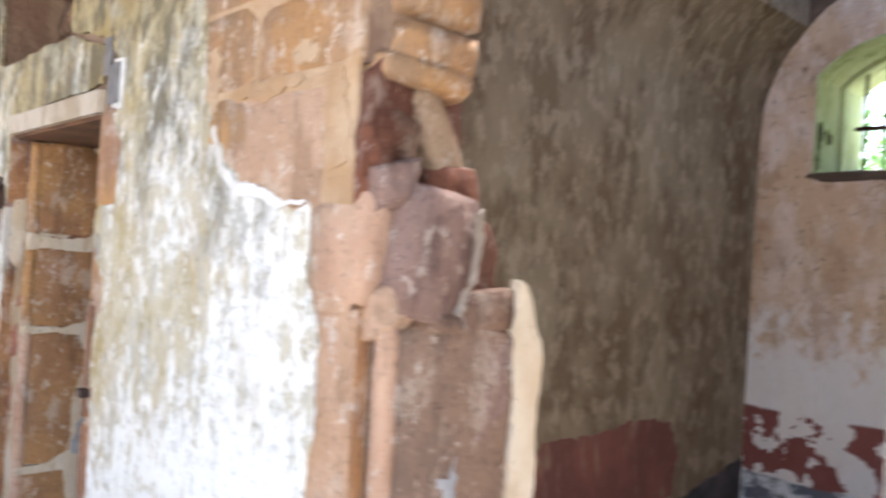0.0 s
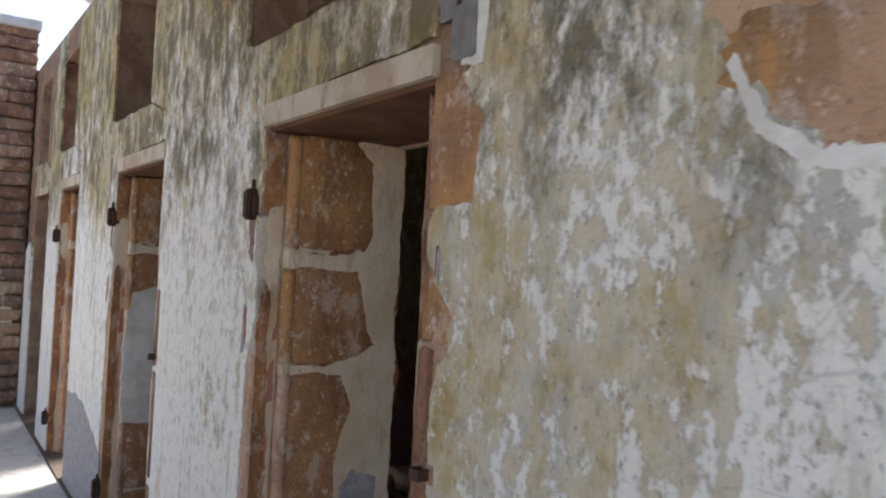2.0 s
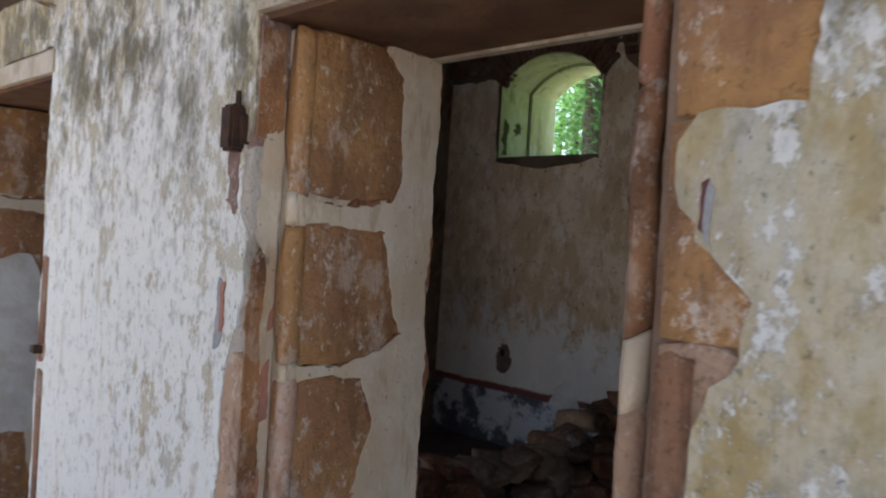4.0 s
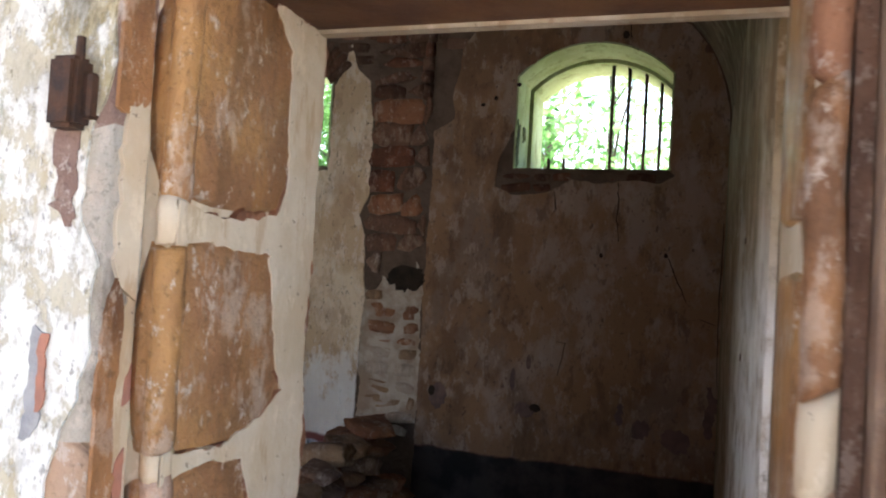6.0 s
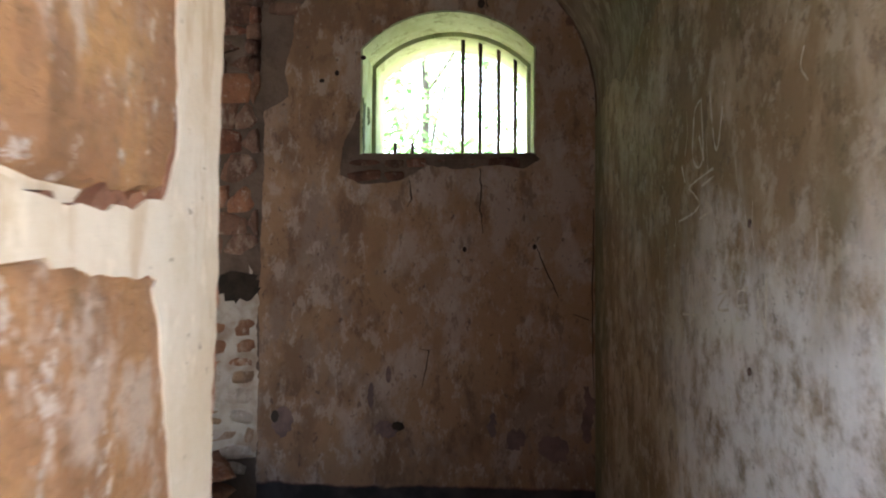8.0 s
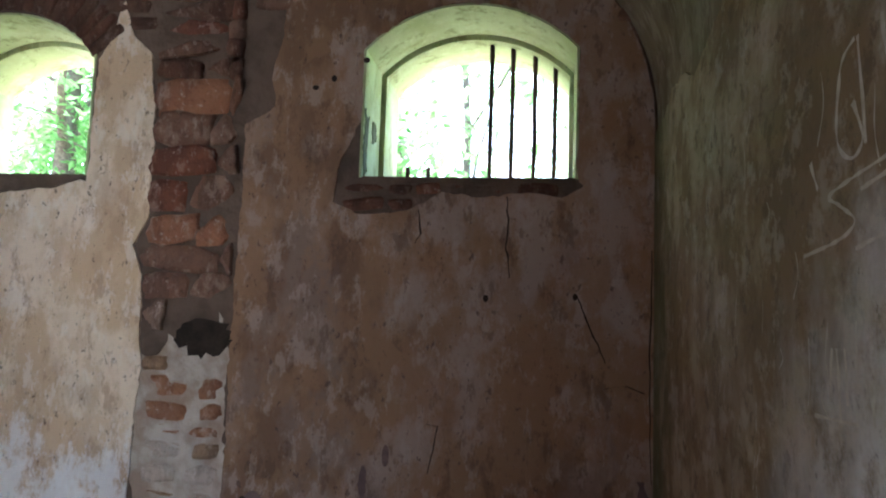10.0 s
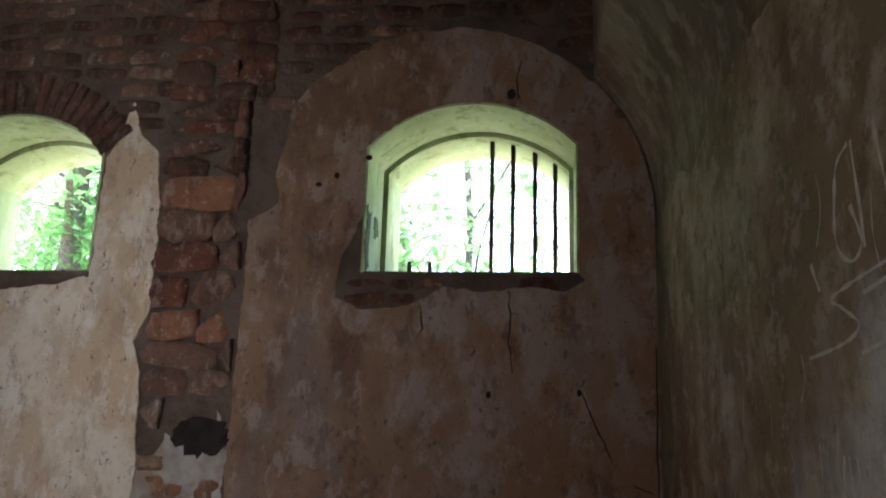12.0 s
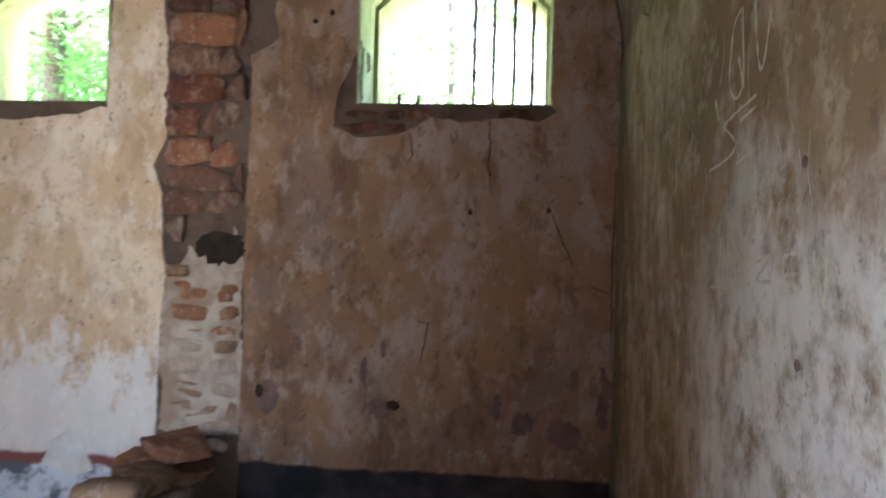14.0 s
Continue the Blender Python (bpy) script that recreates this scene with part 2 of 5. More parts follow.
def weathered(name, a, b, stain, pits, rough=0.85):
    """Smooth old plaster with warm stains, faint runs and pinholes."""
    m = Mat(name, rough)
    c = m.mix(m.step(m.noise(3.2, (1, 1, 0.7), 8, 1.0, 0.64), 0.42, 0.58), a, b)
    c = m.mix(m.math("MULTIPLY", m.step(m.noise(8, (1.6, 1.6, 0.4), 8, 5.0, 0.68), 0.54, 0.64), 0.6), c, stain)
    c = m.mix(m.math("MULTIPLY", m.step(m.noise(18, (1.2, 1.2, 0.7), 8, 9.0, 0.72), 0.56, 0.64), 0.4), c, tuple(min(0.85, v * 1.25) for v in a))
    c = m.mix(m.math("MULTIPLY", m.step(m.noise(48, (1, 1, 1), 5, 15.0, 0.7), 0.64, 0.69), 0.8), c, pits)
    m.bump(m.noise(9, (1, 1, 1), 6, 2.0), 0.4, 0.012)
    m.bump(m.noise(60, (1, 1, 1), 6, 5.0), 0.4, 0.003)
    return m.done(c)


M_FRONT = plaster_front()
# stained plaster, darker than the next cell's: the first cell's shade is painted in
M_CELL_A = plaster_cell("stained_shaded_plaster", 0.47, 0.46, 0.7, 0.0, (0.36, 0.265, 0.205), (0.285, 0.17, 0.095), (0.12, 0.07, 0.045), (0.42, 0.335, 0.275))
M_CELL_B = plaster_cell("pink_cell_plaster", 0.82, 0.42, 0.42, 0.8, (0.70, 0.58, 0.49), (0.58, 0.42, 0.28), (0.36, 0.24, 0.15), (0.76, 0.66, 0.58))
# whitewashed low down, with the light from its doorway put into the colour
M_CELL_C = plaster_cell("pale_lit_plaster", 0.46, 0.40, 0.95, 0.7, (0.74, 0.61, 0.45), (0.58, 0.43, 0.27), (0.36, 0.24, 0.15), (0.78, 0.71, 0.61))
M_STREAK = plaster_streaked()
M_OLIVE = plaster_olive()
M_RED = weathered("flaking_red_paint", (0.19, 0.075, 0.06), (0.14, 0.06, 0.05), (0.28, 0.21, 0.14), (0.08, 0.04, 0.03))
M_BLACK = plain("black_dado_paint", (0.04, 0.038, 0.04), (0.08, 0.075, 0.08), 0.8, scale=6)
M_WHITE = plain("lime_patch", (0.74, 0.72, 0.68), (0.60, 0.56, 0.50), 0.9, scale=9)
M_JAMBP = weathered("jamb_plaster", (0.65, 0.55, 0.42), (0.56, 0.44, 0.30), (0.44, 0.29, 0.16), (0.20, 0.14, 0.10))
# yellow-green because light bounced off the leaves is put into the limewash
M_REVEAL = weathered("leaf_lit_limewash", (0.52, 0.59, 0.34), (0.42, 0.47, 0.23), (0.20, 0.21, 0.08), (0.07, 0.07, 0.03))
M_STONE = laterite("laterite_block", (0.46, 0.245, 0.09), (0.33, 0.165, 0.075), (0.36, 0.18, 0.085), 0.40, 0.6)
M_STONE_Y = laterite("ochre_stone", (0.46, 0.25, 0.095), (0.42, 0.26, 0.15), (0.36, 0.19, 0.09), 0.7, 0.6)
M_BRICK = laterite("old_brick", (0.135, 0.060, 0.036), (0.095, 0.047, 0.030), (0.13, 0.085, 0.058), 0.95, 0.10)
M_RUBBLE = laterite("rubble_stone", (0.33, 0.20, 0.11), (0.26, 0.16, 0.10), (0.34, 0.25, 0.17), 0.95, 0.3)
M_PINK = laterite("pinkish_stone", (0.56, 0.36, 0.25), (0.46, 0.27, 0.18), (0.50, 0.30, 0.18), 0.8)
M_SCRATCH = plain("scratched_lime", (0.70, 0.65, 0.56), (0.54, 0.48, 0.40), 0.9, scale=40, size=0.003)
M_PIT = plain("bared_undercoat", (0.13, 0.09, 0.08), (0.20, 0.13, 0.11), 0.95, scale=14)
# near-black for flat sheets that stand for the shade inside holes and cracks
M_HOLE_SHADE = plain("hole_shade", (0.022, 0.016, 0.012), (0.04, 0.028, 0.02), 0.95)
M_PEACH = laterite("peach_stone", (0.52, 0.32, 0.20), (0.44, 0.25, 0.14), (0.48, 0.34, 0.24), 0.8)
M_BED = mortar("pale_bedding_mortar", (0.50, 0.35, 0.22), (0.42, 0.26, 0.14))
M_BROWN = laterite("brown_stone", (0.21, 0.108, 0.065), (0.14, 0.075, 0.05), (0.23, 0.14, 0.095), 0.85, 0.22)
M_CEMENT = plain("grey_cement", (0.30, 0.29, 0.29), (0.40, 0.38, 0.37), 0.9, scale=20)
M_PATCH = plain("dark_cement_patch", (0.17, 0.155, 0.145), (0.24, 0.22, 0.21), 0.9, scale=20)
M_CORE = mortar("stone_core", (0.29, 0.195, 0.13), (0.20, 0.12, 0.08))
M_MORTAR = mortar("lime_mortar", (0.52, 0.46, 0.38), (0.34, 0.25, 0.18))
M_DARKM = mortar("dark_mortar", (0.15, 0.105, 0.075), (0.10, 0.07, 0.05))
M_LINTEL = weathered("lintel_limewash", (0.54, 0.46, 0.36), (0.40, 0.31, 0.21), (0.26, 0.15, 0.08), (0.15, 0.11, 0.08))
M_WOOD = plain("old_timber", (0.16, 0.08, 0.04), (0.10, 0.05, 0.03), 0.7, scale=8)
M_GREYWOOD = plain("grey_timber", (0.45, 0.44, 0.43), (0.35, 0.34, 0.33), 0.8, scale=8)
M_IRON = plain("rusted_iron", (0.05, 0.035, 0.03), (0.10, 0.05, 0.03), 0.7, 0.5, 30, 0.004)
# darker than the yard: the cells' shade is put into this earth colour
M_FLOOR = earth("shaded_earth_floor", (0.10, 0.075, 0.055), (0.15, 0.11, 0.08), (0.07, 0.05, 0.04))
M_GROUND = earth("sandy_ground", (0.56, 0.52, 0.45), (0.48, 0.44, 0.37), (0.36, 0.32, 0.26))
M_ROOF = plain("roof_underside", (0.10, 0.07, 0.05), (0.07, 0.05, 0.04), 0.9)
M_LEAF = leafy("leaves", (0.13, 0.27, 0.07), (0.26, 0.44, 0.16))
M_ORANGE = laterite("orange_brick", (0.33, 0.14, 0.065), (0.24, 0.11, 0.06), (0.30, 0.17, 0.10), 0.9, 0.3)
M_GREYPINK = laterite("greyish_pink_stone", (0.27, 0.175, 0.145), (0.20, 0.115, 0.09), (0.26, 0.16, 0.12), 0.9, 0.4)
M_MOULD = laterite("brown_moulding_stone", (0.40, 0.19, 0.075), (0.21, 0.10, 0.05), (0.30, 0.14, 0.06), 0.5, 0.4)
M_SALMON = plain("salmon_wash", (0.46, 0.20, 0.13), (0.36, 0.17, 0.12), 0.8, scale=20)
M_RUST = laterite("red_brown_stone", (0.20, 0.075, 0.04), (0.13, 0.05, 0.03), (0.16, 0.08, 0.05), 0.85, 0.25)
M_PANEL = laterite("mottled_brown_stone", (0.25, 0.145, 0.09), (0.15, 0.085, 0.06), (0.27, 0.18, 0.125), 0.8, 0.4)
M_PALE = laterite("lime_smeared_stone", (0.50, 0.44, 0.36), (0.40, 0.32, 0.25), (0.44, 0.35, 0.28), 0.9, 0.4)
M_MOSS = weathered("dark_moss_stain", (0.10, 0.11, 0.035), (0.06, 0.065, 0.025), (0.16, 0.17, 0.05), (0.03, 0.03, 0.015))
M_FRINGE = laterite("reddish_stone_edge", (0.34, 0.15, 0.075), (0.23, 0.10, 0.055), (0.30, 0.14, 0.075), 0.8, 0.35)
M_BARK = plain("bark", (0.20, 0.16, 0.12), (0.12, 0.09, 0.07), 0.95, scale=20, size=0.03)


# ---------------------------------------------------------------- builders
def part(name, bm, material, parent=None, label="", smooth=False):
    mesh = bpy.data.meshes.new(name)
    bmesh.ops.recalc_face_normals(bm, faces=bm.faces)
    bm.to_mesh(mesh)
    bm.free()
    mesh.materials.append(material)
    if smooth:
        for p in mesh.polygons:
            p.use_smooth = True
    ob = new(name, mesh)
    if parent:
        ob.parent = parent
    return tagged(ob, label)


def box(bm, x0, x1, y0, y1, z0, z1):
    v = [bm.verts.new((x, y, z)) for x in (x0, x1) for y in (y0, y1) for z in (z0, z1)]
    for f in ((0, 1, 3, 2), (4, 6, 7, 5), (0, 4, 5, 1), (2, 3, 7, 6), (0, 2, 6, 4), (1, 5, 7, 3)):
        bm.faces.new([v[i] for i in f])


def boxes(*rows):
    bm = bmesh.new()
    for r in rows:
        box(bm, *r)
    return bm


def ragged(pts, amp=0.012, step=0.035, seed=0.0):
    """A closed outline with its edges broken up; a third value of 0 keeps the edge that starts there straight."""
    out = []
    for i, p in enumerate(pts):
        q = pts[(i + 1) % len(pts)]
        straight = len(p) > 2 and p[2] == 0
        n = 1 if straight else max(1, int(math.hypot(q[0] - p[0], q[1] - p[1]) / step))
        for k in range(n):
            u, v = p[0] + (q[0] - p[0]) * k / n, p[1] + (q[1] - p[1]) * k / n
            if k or not straight:
                if k:
                    a = noise.noise_vector((u * 7 + seed, v * 7, seed)) * amp * 1.6 + noise.noise_vector((u * 34, v * 34 + seed, seed)) * amp * 0.9 + noise.noise_vector((u * 90, v * 90 + seed, seed)) * amp * 0.5
                    u, v = u + a.x, v + a.y
            out.append((u, v))
    return out


def sheet(name, pts, plane, material, parent, depth=0.015, amp=0.012, seed=0.0, label="", step=0.022):
    """A coat of plaster: a ragged outline in the plane, as thick as depth, its edge worn back."""
    bm = bmesh.new()
    pts = ragged(pts, amp, step, seed)
    n = len(pts)
    front = [bm.verts.new(plane(u, v, 0.0)) for u, v in pts]
    back = [bm.verts.new(plane(u, v, depth)) for u, v in pts]
    bm.faces.new(front)
    bm.normal_update()
    bmesh.ops.triangulate(bm, faces=bm.faces[:])
    for i in range(n):
        j = (i + 1) % n
        bm.faces.new((front[i], front[j], back[j], back[i]))
    return part(name, bm, material, parent, label)


def on_y(y0, sign=1):
    return lambda u, v, w: (u, y0 + sign * w, v)


def on_x(x0, sign=1):
    return lambda u, v, w: (x0 + sign * w, u, v)


def rock_mesh(seed, soft=0.16, rough=0.05):
    """A unit block with knocked-off corners and uneven faces."""
    bm = bmesh.new()
    bmesh.ops.create_cube(bm, size=1.0)
    bmesh.ops.subdivide_edges(bm, edges=bm.edges[:], cuts=2, use_grid_fill=True)
    for v in bm.verts:
        p = v.co.copy()
        far = sum(1 for c in p if abs(c) > 0.4)
        if far > 1:
            p *= 1 - soft * 0.35 * (far - 1)
        p += noise.noise_vector(p * 2.3 + Vector((seed * 3.7, seed, 0))) * rough
        v.co = p
    mesh = bpy.data.meshes.new("stone")
    bmesh.ops.recalc_face_normals(bm, faces=bm.faces)
    bm.to_mesh(mesh)
    bm.free()
    for p in mesh.polygons:
        p.use_smooth = True
    return mesh


def rubble_mesh(seed):
    """A broken lump: an uneven block with chipped flat faces."""
    rn = random.Random(seed + 40)
    bm = bmesh.new()
    bmesh.ops.create_cube(bm, size=1.0)
    bmesh.ops.subdivide_edges(bm, edges=bm.edges[:], cuts=6, use_grid_fill=True)
    cuts = [(Vector((rn.uniform(-1, 1), rn.uniform(-1, 1), rn.uniform(-1, 1))).normalized(), rn.uniform(0.36, 0.5)) for _ in range(9)]
    for v in bm.verts:
        p = v.co.copy()
        for n, d in cuts:
            over = p.dot(n) - d
            if over > 0:
                p -= n * over
        v.co = p + noise.noise_vector(p * 4 + Vector((seed * 2.1, 0, 0))) * 0.06 + noise.noise_vector(p * 11 + Vector((seed, 3, 0))) * 0.025
    mesh = bpy.data.meshes.new("stone")
    bmesh.ops.recalc_face_normals(bm, faces=bm.faces)
    bm.to_mesh(mesh)
    bm.free()
    for p in mesh.polygons:
        p.use_smooth = True
    return mesh


ROCKS = {}


def stone(name, centre, size, material, parent, seed=0, turn=(0, 0, 0), soft=0.16, rough=0.05):
    key = (material.name, seed % 6, soft, rough)
    if key not in ROCKS:
        ROCKS[key] = rubble_mesh(seed % 6) if soft > 0.25 else rock_mesh(seed % 6, soft, rough)
        ROCKS[key].materials.append(material)
    ob = new(name, ROCKS[key])
    ob.parent = parent
    ob.matrix_basis = pose(*centre, *turn) @ Matrix.Diagonal((*size, 1))
    return ob


def structure(name, bm, material, label, category):
    return tagged(part(name, bm, material), label, category, kind="structure")


# ---------------------------------------------------------------- plan
PITCH = 2.16
DEPTH = 0.48            # front wall
BACK = 3.70             # face of the back wall
OUT = 4.36              # outer face of the back wall
HIGH, LOW = 3.75, 3.23  # wall heights: roofed cells, roofless end
DOOR_TOP = 1.985


def door_x(k):
    """Outer edges of the door opening, k places along the row from the first cell."""
    return {-1: (-0.60, 0.30), 2: (-7.0, -6.22), 3: (-8.5, -7.65)}.get(k, (-2.87 - PITCH * k, -1.92 - PITCH * k))


# ---------------------------------------------------------------- ground, floors, roof
bm = bmesh.new()
bmesh.ops.create_grid(bm, x_segments=2, y_segments=2, size=300)
ground = structure("ground", bm, M_GROUND, "pale sandy trodden earth of the open yard", "ground")
ground.location.z = -0.02
floor = structure("floor", boxes((-8.1, 0.6, DEPTH, BACK, -0.2, 0.0), (-9.4, 2.6, -0.02, DEPTH, -0.2, 0.0)), M_FLOOR, "earth floor of the roofed cells with their shade painted in", "floor")
# unseen slabs: the cell roof, and one added outside to shade the front wall
ceiling = structure("ceiling", boxes((-6.3, -1.05, 0.0, OUT + 0.3, HIGH, HIGH + 0.15), (-4.4, 0.8, -1.9, 0.0, 3.24, 3.34)), M_ROOF, "dark underside of the flat cell roof and an added shading slab", "ceiling")

# ---------------------------------------------------------------- front wall
F = 0.015
rows = []
for k in (-1, 0, 1, 2, 3):
    a, b = door_x(k)
    top = HIGH if k < 2 else LOW
    right = 2.6 if k == -1 else door_x(k - 1)[0]
    if k == 0:
        right = -0.86
        rows += [(right, -0.60, F, DEPTH, 0, 1.52), (right, -0.72, F, 0.26, 1.52, 1.96), (right, -0.60, F, 0.26, 1.96, top)]   # the broken corner
    upper = right if k < 1 else right - 0.25
    rows += [(b, right, F, DEPTH, 0, 2.27), (b, upper, F, DEPTH, 2.27, 3.0), (b, right, F, DEPTH, 3.0, top)]
    if k == -1:
        rows.append((a, b, F, DEPTH, 2.4, top))
        continue
    rows += [(a, b, F, DEPTH, DOOR_TOP, 2.27), (b - 0.3, b, F, DEPTH, 2.27, 3.0), (a, b, F, DEPTH, 3.0, top)]
rows.append((-10.0, door_x(3)[0], F, DEPTH, 0, LOW))
wall_front = structure("wall_front", boxes(*rows), M_CORE, "ruined limewashed stone wall with a row of doorways", "wall")

front = on_y(0.0)
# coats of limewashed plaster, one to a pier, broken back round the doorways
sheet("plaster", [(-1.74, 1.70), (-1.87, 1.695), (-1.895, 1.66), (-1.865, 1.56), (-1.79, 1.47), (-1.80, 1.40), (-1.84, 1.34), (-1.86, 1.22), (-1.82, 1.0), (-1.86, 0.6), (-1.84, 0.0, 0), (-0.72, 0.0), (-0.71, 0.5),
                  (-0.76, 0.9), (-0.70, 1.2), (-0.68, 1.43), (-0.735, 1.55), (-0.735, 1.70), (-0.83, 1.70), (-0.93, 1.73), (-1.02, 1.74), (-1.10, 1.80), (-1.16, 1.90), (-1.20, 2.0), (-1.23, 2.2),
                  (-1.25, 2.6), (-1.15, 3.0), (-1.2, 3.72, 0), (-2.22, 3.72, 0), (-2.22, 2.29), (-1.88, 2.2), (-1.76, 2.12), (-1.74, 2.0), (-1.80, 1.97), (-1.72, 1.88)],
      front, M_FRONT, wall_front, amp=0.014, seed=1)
for k in (0, 1):
    d, nb = PITCH * k, door_x(k + 1)[1]
    top = 3.72 if k < 1 else 3.2
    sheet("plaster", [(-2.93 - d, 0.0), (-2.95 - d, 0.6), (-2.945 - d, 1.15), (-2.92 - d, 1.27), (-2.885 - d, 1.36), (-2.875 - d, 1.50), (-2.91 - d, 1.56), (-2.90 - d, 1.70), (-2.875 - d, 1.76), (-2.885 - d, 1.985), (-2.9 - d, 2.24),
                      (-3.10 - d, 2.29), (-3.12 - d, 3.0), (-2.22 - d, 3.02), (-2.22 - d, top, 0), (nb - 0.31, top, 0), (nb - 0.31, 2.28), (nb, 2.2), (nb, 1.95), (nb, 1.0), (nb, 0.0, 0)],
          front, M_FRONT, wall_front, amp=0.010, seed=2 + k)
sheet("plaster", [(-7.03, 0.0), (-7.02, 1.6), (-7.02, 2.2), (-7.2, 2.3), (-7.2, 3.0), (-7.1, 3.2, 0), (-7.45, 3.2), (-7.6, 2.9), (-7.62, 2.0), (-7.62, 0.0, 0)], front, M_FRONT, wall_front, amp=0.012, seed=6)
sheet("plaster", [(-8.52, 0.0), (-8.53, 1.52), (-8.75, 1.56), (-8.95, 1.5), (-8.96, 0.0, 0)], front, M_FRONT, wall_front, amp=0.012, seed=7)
for k in (0, 1, 2, 3):
    a, b = door_x(k)
    # the band over the door
    sheet("plaster", [(a - 0.02, 2.05), (b + 0.01, 2.07), (b + 0.03, 2.18), (b - 0.31, 2.27), (a - 0.23, 2.27), (a - 0.03, 2.2)], on_y(0.003), M_FRONT, wall_front, 0.012, 0.006, 9 + k)
    part("lintel", boxes((a - 0.01, b + 0.015, -0.006, 0.016, 1.982, 2.052)), M_LINTEL, wall_front, "limewashed edge of the timber lintel")
    part("lintel", boxes((a + 0.002, b - 0.002, 0.018, DEPTH - 0.03, 1.968, 1.984)), M_WOOD, wall_front, "dark brown timber lintel underside")
    part("lintel", boxes((a + 0.002, b - 0.002, DEPTH - 0.03, DEPTH - 0.002, 1.960, 1.984)), M_LINTEL, wall_front, "limewashed edge of the timber lintel")

edge = [(-1.155, 1.885), (-1.10, 1.80), (-1.02, 1.74), (-0.93, 1.73), (-0.83, 1.70), (-0.74, 1.70)]
band = [(u - 0.010 - 0.012 * (1 + math.sin(9 * v)), v - 0.016 - 0.010 * math.sin(11 * u)) for u, v in reversed(edge)]
sheet("lime_rim", edge + band, on_y(-0.0025), M_WHITE, wall_front, 0.003, 0.009, 160, "white lime left along the broken edge", 0.009)

# stones laid bare on the face of the wall
def face_stone(x0, x1, z0, z1, material, seed, proud=0.004):
    stone("block", ((x0 + x1) / 2, proud + 0.05, (z0 + z1) / 2), (x1 - x0, 0.10, z1 - z0), material, wall_front, seed, soft=0.06, rough=0.03)


sheet("mortar", [(-1.30, 1.66, 0), (-0.606, 1.66, 0), (-0.606, 2.85, 0), (-1.30, 2.85, 0)], on_y(0.0022), M_BED, wall_front, 0.008, 0.0, 104)
for i, r in enumerate(((-1.13, -0.70, 1.685, 1.93), (-1.21, -1.01, 1.80, 1.94), (-1.22, -0.98, 1.955, 2.14), (-0.965, -0.60, 1.965, 2.12), (-0.73, -0.60, 1.49, 1.70),
                       (-1.24, -0.86, 2.15, 2.33), (-0.85, -0.59, 2.14, 2.36), (-1.26, -0.6, 2.35, 2.56), (-1.24, -0.58, 2.58, 2.82))):
    face_stone(*r, M_PEACH if i in (0, 4) else M_STONE_Y, i, 0.0)
face_stone(-0.71, -0.60, 1.70, 1.95, M_RUST, 3, 0.012)
for n, (x, z, w, h) in enumerate(((-0.66, 1.86, 0.07, 0.20), (-0.93, 1.945, 0.30, 0.035), (-1.16, 1.99, 0.07, 0.16), (-0.78, 2.0, 0.10, 0.05))):
    sheet("mortar", [(x + w / 2 * math.cos(t * math.pi / 5), z + h / 2 * math.sin(t * math.pi / 5)) for t in range(10)], on_y(-0.0025), M_BED, wall_front, 0.02, 0.018, 150 + n, "pale smear of bedding mortar", 0.012)
sheet("mortar", [(-0.76, 0.0, 0), (-0.606, 0.0, 0), (-0.606, 1.655, 0), (-0.74, 1.655, 0)], on_y(0.0085), M_BED, wall_front, 0.006, 0.0, 114)
for i, r in enumerate(((-0.74, -0.598, 1.05, 1.51), (-0.77, -0.598, 0.60, 1.055), (-0.74, -0.598, 0.1, 0.6))):
    face_stone(*r, M_PEACH, i)
for d in (0.0, PITCH):
    for i, r in enumerate(((-1.908, -1.70, 1.69, 1.985), (-1.908, -1.77, 1.41, 1.695), (-1.908, -1.80, 1.05, 1.415), (-1.908, -1.80, 0.54, 1.055), (-1.908, -1.80, 0.05, 0.545))):
        face_stone(r[0] - d, r[1] - d, r[2], r[3], M_STONE if i < 2 else M_PEACH, i + 1)
    for i, (z0, z1) in enumerate(((0.06, 0.54), (0.56, 1.04), (1.06, 1.40))):
        face_stone(-1.909 - d, -1.856 - d, z0, z1, M_ORANGE, i + 3, -0.003)
    for i, r in enumerate(((-2.97, -2.868, 1.245, 1.72), (-2.97, -2.868, 0.69, 1.255), (-2.97, -2.868, 0.1, 0.70), (-2.96, -2.868, 1.69, 1.98))):
        face_stone(r[0] - d, r[1] - d, r[2], r[3], (M_PALE, M_PEACH, M_PEACH, M_GREYPINK)[i], i + 2)

sheet("paint", [(-1.852, 1.54), (-1.842, 1.53), (-1.841, 1.60), (-1.850, 1.61)], on_y(-0.002), M_CEMENT, wall_front, 0.003, 0.004, 95, "strip of bared grey cement", 0.01)
sheet("paint", [(-1.862, 1.555), (-1.852, 1.545), (-1.850, 1.615), (-1.860, 1.61)], on_y(-0.0012), M_RED, wall_front, 0.003, 0.004, 96, "remnant of red paint", 0.01)
sheet("patch", [(-1.885, 2.09), (-1.83, 2.09), (-1.83, 2.205), (-1.885, 2.20)], on_y(-0.004), M_PATCH, wall_front, 0.006, 0.004, 97, "square grey cement patch", 0.012)
sheet("patch", [(-1.835, 2.0), (-1.75, 2.0), (-1.75, 2.115), (-1.835, 2.11)], on_y(-0.006), M_PATCH, wall_front, 0.008, 0.004, 98, "square grey cement patch", 0.012)
